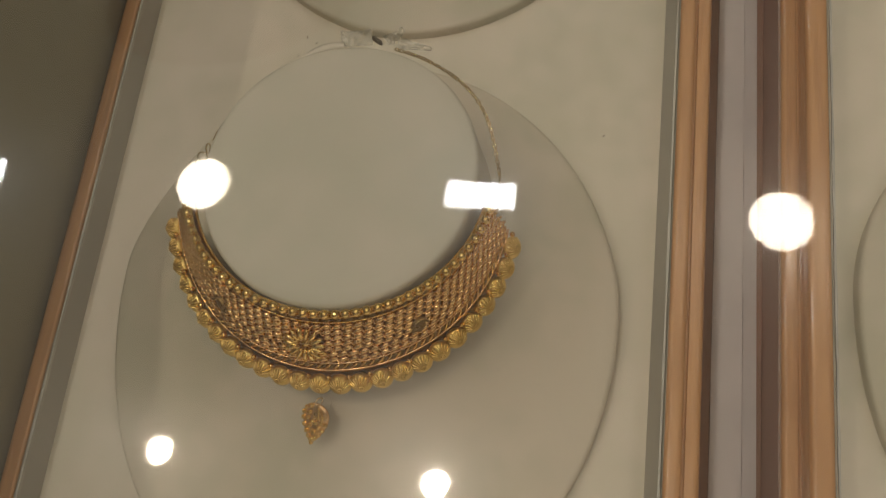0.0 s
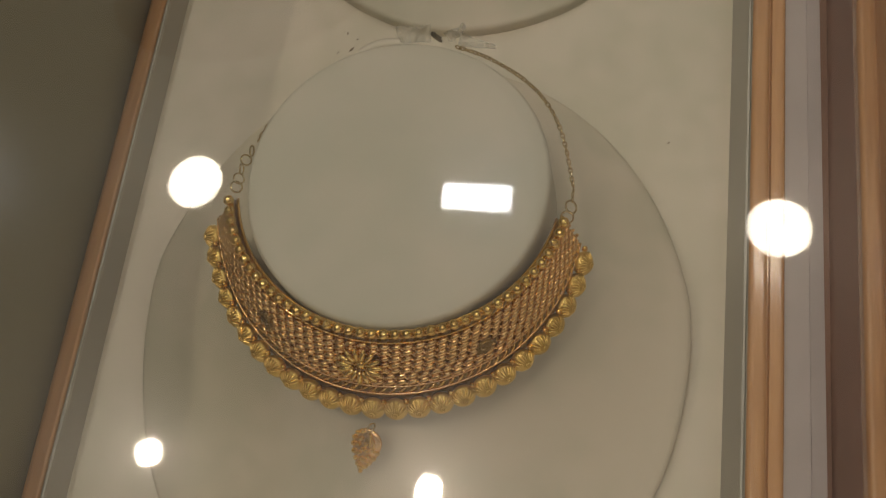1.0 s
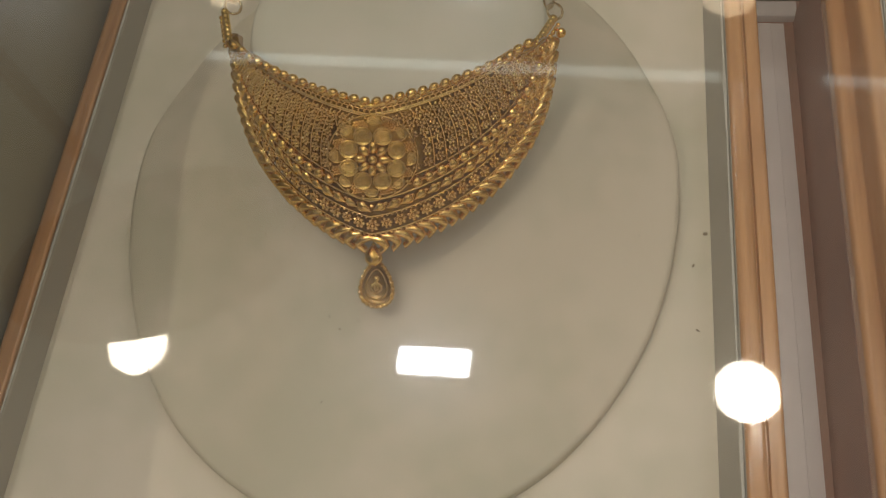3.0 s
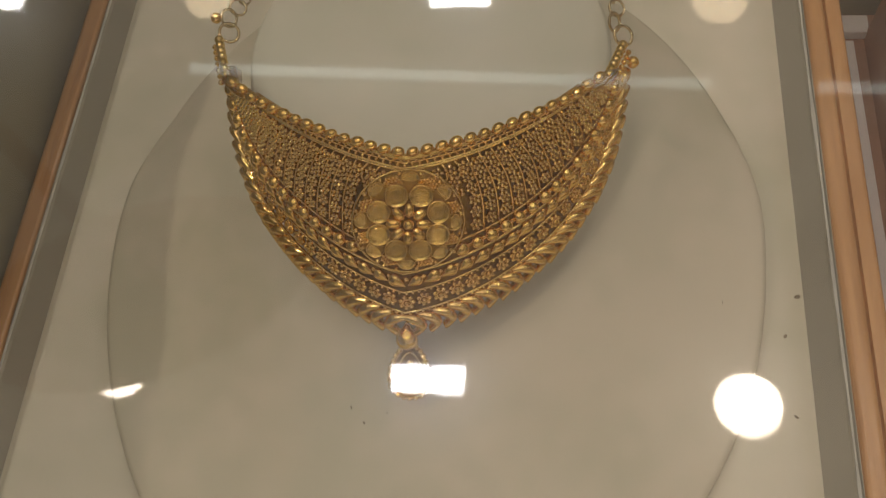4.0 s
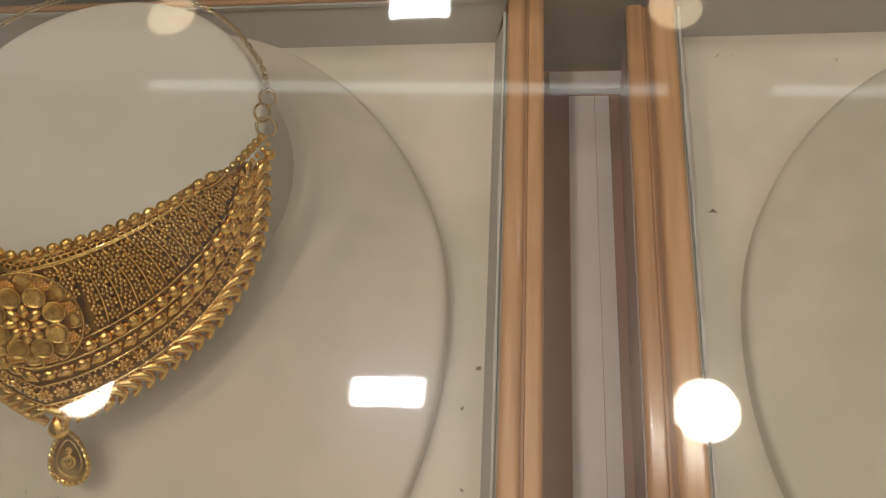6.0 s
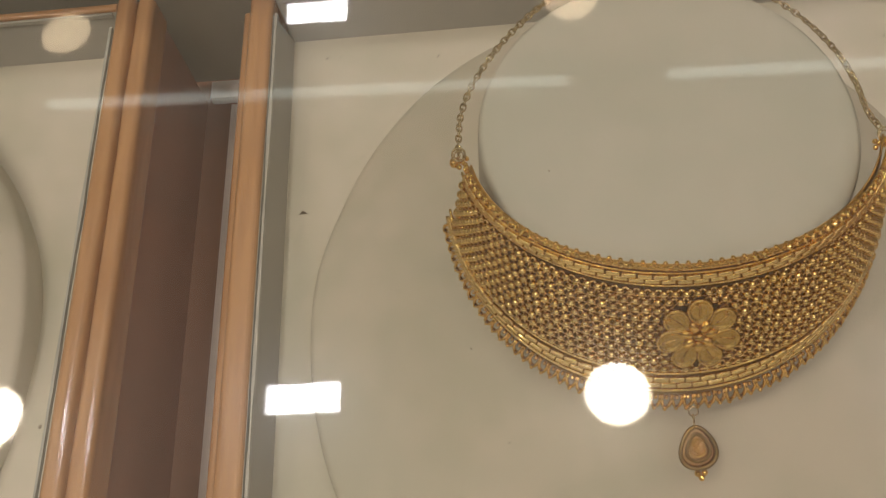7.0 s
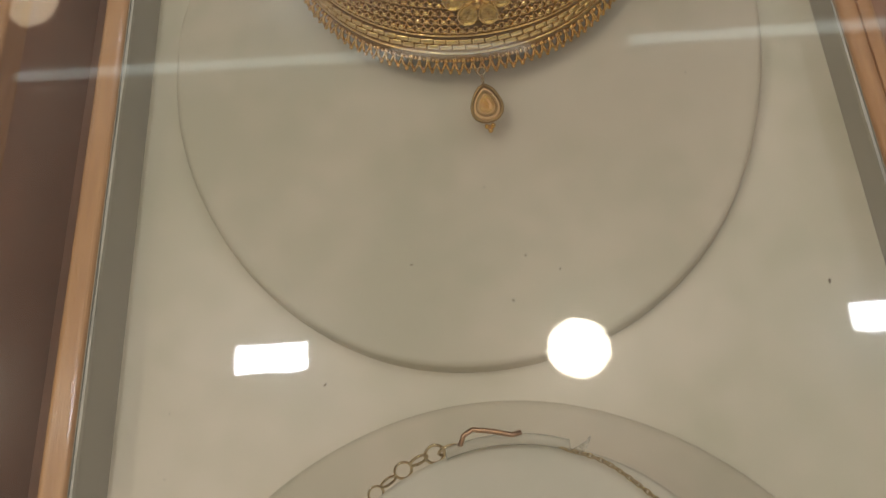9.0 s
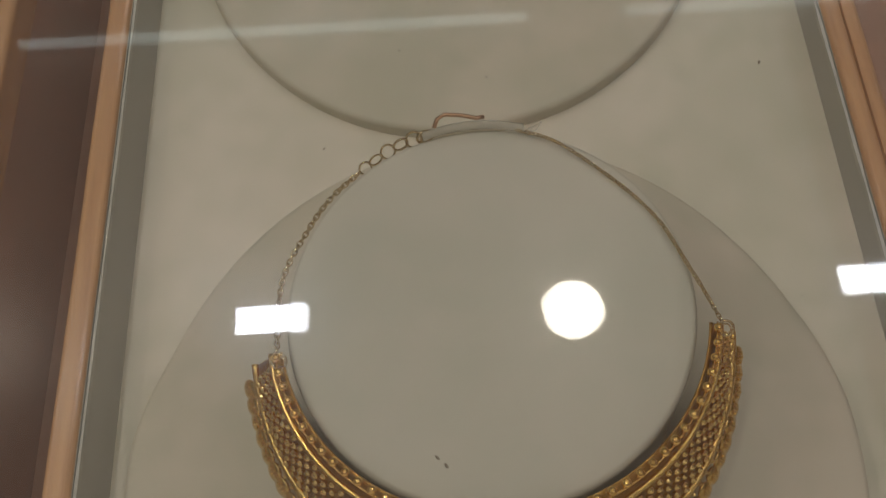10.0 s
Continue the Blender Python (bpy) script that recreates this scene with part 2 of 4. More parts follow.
# ---- counter ----
SH = 0.85             # deck under the trays
tagged(box_part("counter_deck", -0.75, 1.0, -0.42, 0.47, SH - 0.02, SH, BROWN), "dark brown laminate deck inside the display counter", "deck", kind="structure")
tagged(box_part("counter_base", -0.75, 1.0, -0.42, 0.47, 0.0, SH - 0.02, OLIVE), "olive grey base of the display counter", "counter", kind="structure")
for x0, x1 in ((-0.75, -0.735), (0.985, 1.0)):
    tagged(box_part("counter_end", x0, x1, -0.42, 0.323, SH, GLASS_Z - 0.0065, OLIVE), "olive grey end panel carrying the glass top", "panel", kind="structure")


def rail(x0, x1, y0, y1, z0, z1, parent, along="y", lip=1, split=0.5, drop=0.0025):
    """A moulded wooden bar: an outer half that stands lower by drop, a groove, and the inner half. lip 1: the inside is at the far end."""
    a0, a1 = (x0, x1) if along == "y" else (y0, y1)
    w = a1 - a0
    lo, q = z1 - drop, split * w
    r = min(0.0022, 0.4 * q)
    quarter = [(r * (1 - math.cos(t)), r * (1 - math.sin(t))) for t in [math.pi / 2 * i / 5 for i in range(6)]]
    prof = [(0, z0)] + [(h, lo - v) for h, v in quarter] + [(q - 0.0012, lo), (q - 0.0008, lo - 0.0012), (q, lo - 0.0012)] + [(q + h, z1 - v) for h, v in quarter] + [(w - h, z1 - v) for h, v in quarter[::-1]] + [(w, z0)]
    if lip < 0:
        prof = [(w - p, z) for p, z in prof][::-1]
    bm = bmesh.new()
    n = 24
    if along == "y":
        loft(bm, [[(x0 + p, y0 + (y1 - y0) * i / n, z) for p, z in prof] for i in range(n + 1)], cap0=True, cap1=True)
    else:
        loft(bm, [[(x0 + (x1 - x0) * i / n, y0 + p, z) for p, z in prof] for i in range(n + 1)], cap0=True, cap1=True)
    for v in bm.verts:
        v.co += Vector((noise.noise(v.co * 14), 0, noise.noise(v.co * 14 + Vector((5, 0, 0))))) * 0.00018
    bmesh.ops.recalc_face_normals(bm, faces=bm.faces)
    return part("rail", bm, WOOD if along == "y" else WOOD_X, parent, smooth=False)


def tray(x0, x1, fx0, fx1, y0, y1, label, ledge=True):
    """x0..x1: inside between the rails; fx0..fx1: the lined floor; y0..y1: the floor's depth."""
    t = thing("display_tray", label, "display tray", "display trays in the counter")
    zt = FLOOR_Z + 0.0178
    zw = zt - 0.0016
    part("tray_floor", box(bmesh.new(), fx0 - 0.003, fx1 + 0.003, y0 - 0.003, y1 + 0.003, FLOOR_Z - 0.006, FLOOR_Z), CLOTH, t, smooth=False)
    b, back = 0.003, 0.0075
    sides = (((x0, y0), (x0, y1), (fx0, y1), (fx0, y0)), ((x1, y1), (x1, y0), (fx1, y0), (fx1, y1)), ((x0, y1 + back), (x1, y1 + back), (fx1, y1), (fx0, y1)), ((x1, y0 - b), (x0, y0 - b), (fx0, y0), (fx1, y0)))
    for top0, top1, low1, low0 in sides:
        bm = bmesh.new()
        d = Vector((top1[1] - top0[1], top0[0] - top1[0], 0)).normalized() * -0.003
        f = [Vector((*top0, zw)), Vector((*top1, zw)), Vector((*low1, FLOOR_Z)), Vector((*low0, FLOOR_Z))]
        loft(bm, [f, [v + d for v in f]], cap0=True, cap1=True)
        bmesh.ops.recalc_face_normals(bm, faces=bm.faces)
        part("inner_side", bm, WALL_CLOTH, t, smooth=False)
    ro = 0.0130
    if ledge:
        rail(x0 - 0.0155, x0, y0 - ro, y1 + ro, zt - 0.022, zt, t, "y", 1, 0.45, 0.0145)
    else:
        rail(x0 - 0.0088, x0, y0 - ro, y1 + ro, zt - 0.022, zt, t, "y", 1, 0.3, 0.0030)
    rail(x1, x1 + 0.0130, y0 - ro, y1 + ro, zt - 0.016, zt, t, "y", -1)
    rail(x0, x1, y1 + back, y1 + ro, zt - 0.016, zt - 0.0003, t, "x", -1)
    rail(x0, x1, y0 - b - ro, y0 - b, zt - 0.016, zt - 0.0003, t, "x", 1)
    for a in ((x0 - (0.0145 if ledge else 0.0080), x0 - 0.004, zt - 0.0225), (x1 + 0.004, x1 + 0.0120, zt - 0.0165)):
        part("outer_side", box(bmesh.new(), a[0], a[1], y0 - 0.012, y1 + 0.012, SH, a[2]), BROWN, t, smooth=False)
    # pale edging between rails and lining
    e = 0.0008
    g = 0.0008
    for a in ((x0 + g, x0 + g + e, y0, y1), (x1 - g - e, x1 - g, y0, y1), (x0 + g + e, x1 - g - e, y1 + back - g - e, y1 + back - g)):
        bm = bmesh.new()
        n = 60
        long_y = a[3] - a[2] > a[1] - a[0]
        rings = []
        for i in range(n + 1):
            u = i / n
            k = 0.00035 * noise.noise(Vector((u * 40, a[0] * 90, a[2] * 50)))
            if long_y:
                yy = a[2] + (a[3] - a[2]) * u
                rings.append([(a[0] - k, yy, zw + 0.0006), (a[1] + k, yy, zw + 0.0006), (a[1] + k, yy, zw - 0.0010), (a[0] - k, yy, zw - 0.0010)])
            else:
                xx = a[0] + (a[1] - a[0]) * u
                rings.append([(xx, a[3] + k, zw + 0.0006), (xx, a[2] - k, zw + 0.0006), (xx, a[2] - k, zw - 0.0010), (xx, a[3] + k, zw - 0.0010)])
        loft(bm, rings, cap0=True, cap1=True)
        bmesh.ops.recalc_face_normals(bm, faces=bm.faces)
        part("edging", bm, EDGING, t, smooth=False)
    return t


A_TRAY = (-0.125, 0.125, -0.1240, 0.1195, -0.245, 0.300)
B_TRAY = (0.1835, 0.4225, 0.1875, 0.4220, -0.245, 0.300)
tagged(box_part("side_partition", -0.152, -0.1345, -0.42, 0.324, SH, GLASS_Z - 0.0065, OLIVE), "olive grey upright partition beside the tray", "partition", kind="structure")
tagged(box_part("counter_back", -0.160, 1.0, 0.324, 0.342, SH, GLASS_Z - 0.0065, OLIVE_LIT), "olive grey back panel of the display counter", "panel", kind="structure")
strip = thing("liner_strip", "pale mauve cloth strip lying between two trays", "liner strip")
for x0, x1, z in ((0.1478, 0.1585, 0.0012), (0.1587, 0.1645, 0.0009)):
    bm = box(bmesh.new(), x0, x1, -0.40, 0.3098, SH, SH + z)
    for v in bm.verts:
        v.co.x += (0.3 - v.co.y) * 0.006 * (v.co.x > 0.15)
    part("strip", bm, STRIP, strip, smooth=False)
part("end_flap", box(bmesh.new(), 0.1395, 0.1700, 0.3110, 0.3200, SH, SH + 0.0050, 0.0008), STRIP, strip, smooth=False)
tray(*A_TRAY, "cream lined display tray with beech rails beside the olive partition", False)
tray(*B_TRAY, "cream lined display tray with beech rails holding two necklaces")


def neck_form(cx, cy, r, top, ocx, ocy, oa, ob_, low, label):
    """An oval bust plate whose shoulder rises to a round neck block."""
    t = thing("necklace_bust", label, "necklace bust", "necklace busts on the trays", at=(ocx, ocy, FLOOR_Z))
    n, lip = 128, 0.0055
    r2 = r + 0.0002

    def lump(x, y):
        d = max(0.0, math.hypot(x - cx, y - cy) - r2)
        far = min(1.0, max(0.0, (y - cy) / 0.03 + 0.6))
        rise = math.exp(-((d / 0.042) ** 2)) * (1 - far) + max(0.0, 1 - d / 0.052) ** 1.15 * far
        return lip + 0.026 * rise + 0.0006 * noise.noise(Vector((x * 25, y * 25, 1.3)))

    rings = []
    for k in (0, 0.0001, 0.0006, 0.002):
        ring = []
        for i in range(n):
            a = 2 * math.pi * i / n
            wob = 0.0009 * noise.noise(Vector((math.cos(a) * 2.2 + cx * 30, math.sin(a) * 2.2, cy * 20)))
            x, y = ocx + (oa - k + wob) * math.cos(a), ocy + ((ob_ if i < n / 2 else low) - k + wob) * math.sin(a)
            h = lump(x, y)
            ring.append(Vector((x - ocx, y - ocy, {0: 0.0, 0.0001: h - 0.0016, 0.0006: h - 0.0005, 0.002: h}[k])))
        rings.append(ring)
    # inwards to the foot of the neck
    m = 14
    for q in range(1, m + 1):
        u = q / m
        ring = []
        for i in range(n):
            e = rings[3][i]
            a = math.atan2(e.y + ocy - cy, e.x + ocx - cx)
            x, y = (e.x + ocx) * (1 - u) + (cx + r2 * math.cos(a)) * u, (e.y + ocy) * (1 - u) + (cy + r2 * math.sin(a)) * u
            ring.append(Vector((x - ocx, y - ocy, lump(x, y))))
        rings.append(ring)
    bm = bmesh.new()
    loft(bm, rings)
    part("plate", bm, CLOTH_PAD, t)
    ring = lambda k, z: [(cx - ocx + (r + k) * math.cos(2 * math.pi * i / n), cy - ocy + (r + k) * math.sin(2 * math.pi * i / n), z - FLOOR_Z) for i in range(n)]
    bm = bmesh.new()
    loft(bm, [ring(0.0016, FLOOR_Z + 0.020), ring(0.0010, FLOOR_Z + 0.036), ring(0, top - 0.0022), ring(-0.0005, top - 0.0008), ring(-0.0016, top - 0.0001), ring(-0.006, top + 0.0002), ring(-0.03, top + 0.0006)], cap1=True)
    part("neck", bm, CLOTH_NECK, t)
    return t


BUST = "cream leatherette necklace bust with round neck and oval plate"
neck_form(0.0028, -0.0405, 0.0520, 0.9655, 0.0010, -0.0750, 0.1055, 0.104, 0.130, BUST)
neck_form(0.0057, 0.2200, 0.0524, 0.960, 0.0025, 0.1850, 0.1055, 0.108, 0.130, BUST)
neck_form(0.3045, 0.2120, 0.0494, 0.961, 0.2995, 0.1810, 0.1005, 0.106, 0.1220, BUST)
neck_form(0.3042, -0.0270, 0.0503, 0.961, 0.2995, -0.0600, 0.1045, 0.105, 0.130, BUST)

# ---- glass over the counter ----
pane = tagged(box_part("glass_top", -0.75, 1.0, -0.42, 0.47, GLASS_Z - 0.006, GLASS_Z, GLASS), "clear glass top of the jewellery counter", "glass top", kind="structure")
pane.data.materials.append(GLASS_BODY)
for p in pane.data.polygons:
    p.material_index = 0 if p.normal.z > 0.5 else 1
pane.visible_shadow = False

# ---- necklaces: shared pieces ----
SHARED = {}


def shared(name, bm, mat, smooth=True):
    me = bpy.data.meshes.new(name)
    bm.normal_update()
    bm.to_mesh(me)
    bm.free()
    me.materials.append(mat)
    for p in me.polygons:
        p.use_smooth = smooth
    SHARED[name] = me
    return me


def blob(bm, x=0, y=0, z=0, a=1, b=1, c=1, rz=0, u=10, v=6):
    """An ellipsoid with half axes a, b, c."""
    bmesh.ops.create_uvsphere(bm, u_segments=u, v_segments=v, radius=1.0, matrix=Matrix.Translation((x, y, z)) @ Matrix.Rotation(rz, 4, "Z") @ Matrix.Diagonal((a, b, c, 1)))


def torus(bm, x, y, z, R, r, n=14, k=6, sx=1.0, sy=1.0, rz=0, turn=None):
    m = Matrix.Translation((x, y, z)) @ Matrix.Rotation(rz, 4, "Z")
    if turn is not None:
        m = m @ turn
    rings = []
    for i in range(n):
        t = 2 * math.pi * i / n
        rings.append([m @ Vector(((R + r * math.cos(2 * math.pi * j / k)) * math.cos(t) * sx, (R + r * math.cos(2 * math.pi * j / k)) * math.sin(t) * sy, r * math.sin(2 * math.pi * j / k))) for j in range(k)])
    loft(bm, rings + [rings[0]])
    bmesh.ops.remove_doubles(bm, verts=bm.verts, dist=1e-7)


def wire(bm, pts, r, k=5):
    """A tube along a list of points."""
    rings = []
    for i, p in enumerate(pts):
        d = (pts[min(i + 1, len(pts) - 1)] - pts[max(i - 1, 0)]).normalized()
        a = d.cross(Vector((0.13, 0.2, 1))).normalized()
        b = a.cross(d)
        rings.append([p + r * (math.cos(2 * math.pi * j / k) * a + math.sin(2 * math.pi * j / k) * b) for j in range(k)])
    loft(bm, rings, cap0=True, cap1=True)


MM = 0.001


def make_pieces():
    bm = bmesh.new(); blob(bm, a=1, b=1, c=1, u=10, v=7)
    shared("bead", bm, GOLD)
    bm = bmesh.new(); blob(bm, a=1, b=1, c=1, u=7, v=5)
    shared("facet_bead", bm, GOLD_BRIGHT, smooth=False)
    bm = bmesh.new(); blob(bm, a=1, b=1, c=1, u=12, v=8)
    shared("bright_bead", bm, GOLD_BRIGHT)
    # flat woven link: a lozenge with a turned end
    bm = bmesh.new(); blob(bm, 0, 0, 0, 1.0, 0.50, 0.46, 0.20, 10, 6); blob(bm, 0.85, -0.40, -0.05, 0.5, 0.24, 0.3, -0.7, 8, 5)
    shared("woven_link", bm, GOLD_LINK)
    # leaf of the herringbone band
    bm = bmesh.new(); blob(bm, 0, 0, 0, 1.0, 0.30, 0.28, 0, 10, 6)
    shared("leaf", bm, GOLD)
    # fan shell: a round body, ribs over its upper half and a coil on its face
    bm = bmesh.new()
    blob(bm, 0, -0.12, 0, 0.98, 1.0, 0.72, 0, 18, 9)
    for i in range(9):
        a = radians(18 + 18 * i)
        wire(bm, [Vector((q * math.cos(a), q * math.sin(a) - 0.05, 0.80 * math.sqrt(max(0.02, 1.08 - q * q)))) for q in (0.34, 0.5, 0.66, 0.82, 0.96)], 0.085, 4)
    wire(bm, [Vector(((0.40 - 0.021 * i) * math.cos(0.75 * i), -0.10 + (0.40 - 0.021 * i) * math.sin(0.75 * i), 0.70 + 0.010 * i)) for i in range(17)], 0.075, 4)
    shared("shell", bm, GOLD_SHELL)
    # dark lozenge that paints the shade in an open diamond of a border strip
    bm = bmesh.new(); blob(bm, 0, 0, 0, 1.0, 0.55, 0.2, 0.25, 6, 4)
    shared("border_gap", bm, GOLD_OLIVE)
    # scallop plate with a cross of grains
    bm = bmesh.new(); blob(bm, 0, 0, 0, 1.0, 1.1, 0.35, 0, 14, 6)
    for i in range(5):
        a, r = i * math.pi / 2, 0.0 if i == 4 else 0.36
        blob(bm, r * math.cos(a), r * math.sin(a) + 0.25, 0.34, 0.15, 0.15, 0.15, 0, 6, 4)
    shared("scallop", bm, GOLD_MATT)
    # cluster of seven grains
    bm = bmesh.new()
    for i in range(7):
        a, r = i * math.pi / 3, 0.0 if i == 6 else 0.66
        blob(bm, r * math.cos(a), r * math.sin(a), 0.1, 0.37, 0.37, 0.37, 0, 6, 4)
    shared("grain_cluster", bm, GOLD_BRIGHT)
    # little ring flower
    bm = bmesh.new()
    for i in range(7):
        a = 2 * math.pi * i / 7
        blob(bm, 0.68 * math.cos(a), 0.68 * math.sin(a), 0, 0.30, 0.30, 0.28, 0, 6, 4)
    torus(bm, 0, 0, 0.12, 0.45, 0.11, 12, 5)
    blob(bm, 0, 0, 0.15, 0.30, 0.30, 0.30, 0, 7, 5)
    shared("ring_flower", bm, GOLD)
    # teardrop
    bm = bmesh.new()
    rings = []
    for i in range(9):
        t = i / 8
        r = max(0.02, math.sin(math.pi * min(1, t ** 0.72)) * (1 - 0.25 * t)) * 0.55
        rings.append([Vector((r * math.cos(2 * math.pi * j / 10), 1 - 2 * t, 0.8 * r * math.sin(2 * math.pi * j / 10))) for j in range(10)])
    loft(bm, rings[::-1], cap0=True, cap1=True)
    shared("teardrop", bm, GOLD)
    # hooked rope bead with fine turned ribs, and its mirror image
    n = 34
    for name, sx in (("rope_bead", 1), ("rope_bead_mirrored", -1)):
        bm = bmesh.new()
        rings = []
        for i in range(n):
            t = i / (n - 1)
            a = -0.25 + 2.6 * t ** 1.8
            c = Vector((-1.0 + 1.9 * math.sin(min(1.0, t * 1.12) * math.pi / 2) - 0.55 * max(0.0, t - 0.72) / 0.28, 0.42 * math.cos(2.1 * t - 0.6) - 0.95 * t ** 2.6, 0.12 * math.sin(math.pi * t)))
            r = (0.16 + 0.84 * math.sin(math.pi * min(1.0, 0.05 + t * 0.82)) ** 0.6) * (1 + 0.05 * math.cos(2 * math.pi * 15 * t)) * 0.42
            d = Vector((math.cos(a), -math.sin(a), 0))
            u = Vector((d.y, -d.x, 0))
            rings.append([c + r * (math.cos(2 * math.pi * j / 9) * u + math.sin(2 * math.pi * j / 9) * Vector((0, 0, 1))) for j in range(9)])
        for ring in rings:
            for v in ring:
                v.x *= sx
        loft(bm, rings, cap0=True, cap1=True)
        bmesh.ops.recalc_face_normals(bm, faces=bm.faces)
        shared(name, bm, GOLD_WARM)
    # polished bar
    bm = bmesh.new(); box(bm, -1, 1, -0.36, 0.36, -0.3, 0.3, 0.16)
    shared("polished_bar", bm, GOLD_BAR)
    # crossed mesh knot
    bm = bmesh.new(); blob(bm, 0, 0, 0.16, 0.58, 0.52, 0.50, 0.3, 9, 6)
    blob(bm, 0, 0, -0.05, 1.15, 0.25, 0.25, 0.75, 6, 4); blob(bm, 0, 0, -0.05, 1.15, 0.25, 0.25, -0.75, 6, 4)
    shared("mesh_knot", bm, GOLD_BRIGHT)
    # fringe point: two strands drawn together to a ball tip
    bm = bmesh.new()
    for sx in (-1, 1):
        wire(bm, [Vector((sx * 0.50, 0.75, 0.05)), Vector((sx * 0.56, 0.30, 0.30)), Vector((sx * 0.40, -0.25, 0.28)), Vector((sx * 0.12, -0.70, 0.05))], 0.21)
    blob(bm, 0, -0.85, 0, 0.30, 0.30, 0.30, 0, 7, 5); blob(bm, 0, 0.45, 0.05, 0.26, 0.26, 0.26, 0, 6, 4)
    shared("fringe_point", bm, GOLD)
    # picot of the upper edge
    bm = bmesh.new(); blob(bm, 0, 0.35, 0, 0.5, 0.55, 0.5, 0, 7, 5); blob(bm, -0.5, -0.4, 0, 0.42, 0.42, 0.4, 0, 6, 4); blob(bm, 0.5, -0.4, 0, 0.42, 0.42, 0.4, 0, 6, 4)
    shared("picot", bm, GOLD)
    # flat coin-like petal with a raised rim and engraved lines
    bm = bmesh.new()
    loft(bm, [[(k * math.cos(2 * math.pi * i / 20), k * math.sin(2 * math.pi * i / 20), z) for i in range(20)] for k, z in ((1.0, -0.2), (1.0, 0.12), (0.95, 0.19), (0.88, 0.19), (0.83, 0.11), (0.45, 0.15))], cap0=True, cap1=True)
    for i in range(-5, 6):
        h = 0.145 * i
        L = math.sqrt(max(0.01, 0.66 - h * h))
        blob(bm, 0, h, 0.13, L, 0.040, 0.06, 0, 6, 4)
    bmesh.ops.recalc_face_normals(bm, faces=bm.faces)
    shared("petal_disc", bm, GOLD_MATT)
    # broad dished petal with a rounded rim
    bm = bmesh.new()
    loft(bm, [[(k * math.cos(a) * (1.0 if math.cos(a) > 0 else 1.15), k * math.sin(a) * (1.0 - 0.22 * max(0, -math.cos(a))), z) for a in [2 * math.pi * i / 20 for i in range(20)]] for k, z in ((0.96, -0.25), (1.0, 0.12), (0.94, 0.26), (0.85, 0.26), (0.75, 0.15), (0.5, 0.10), (0.25, 0.14))], cap0=True, cap1=True)
    bmesh.ops.recalc_face_normals(bm, faces=bm.faces)
    blob(bm, 0.0, 0, 0.16, 0.55, 0.09, 0.09, 0, 8, 4)
    blob(bm, 0.45, 0.18, 0.18, 0.11, 0.11, 0.11, 0, 6, 4)
    shared("broad_petal", bm, GOLD_MATT)
    # chain links
    bm = bmesh.new(); torus(bm, 0, 0, 0, 0.8, 0.26, 14, 6, sx=1.25, sy=0.8)
    shared("chain_link", bm, GOLD_CHAIN)
    bm = bmesh.new(); torus(bm, 0, 0, 0, 1.0, 0.17, 18, 6)
    shared("jump_ring", bm, GOLD_CHAIN)


def gold(name, colour, rough):
    m = material(name, colour, rough, metal=1.0, scale=500, vary=0.14, bump=0.05, bump_scale=2500)
    return m


GOLD_BRIGHT = gold("bright_gold", (1.0, 0.70, 0.25), 0.11)
GOLD_BAR = gold("polished_gold", (1.0, 0.72, 0.28), 0.24)
GOLD_WARM = gold("warm_gold", (1.0, 0.66, 0.23), 0.17)
GOLD_LINK = gold("satin_gold", (0.90, 0.56, 0.24), 0.22)
GOLD_MATT = gold("matt_gold", (0.80, 0.52, 0.15), 0.24)
GOLD_CHAIN = gold("pale_gold", (0.76, 0.61, 0.37), 0.16)
# backing darkened to carry the shade between the open-work pieces
GOLD_SHADED = gold("shaded_gold_backing", (0.50, 0.275, 0.062), 0.28)
GOLD_COPPER = gold("coppery_gold", (0.60, 0.36, 0.22), 0.28)
GOLD_ROSE = gold("rosy_gold", (0.95, 0.60, 0.30), 0.26)
GOLD_SHELL = gold("satin_yellow_gold", (0.98, 0.70, 0.24), 0.34)
# dark metal of leaves and pendants, also the painted shade of gaps
GOLD_OLIVE = gold("dark_gold_and_gap_shade", (0.36, 0.23, 0.09), 0.34)
make_pieces()


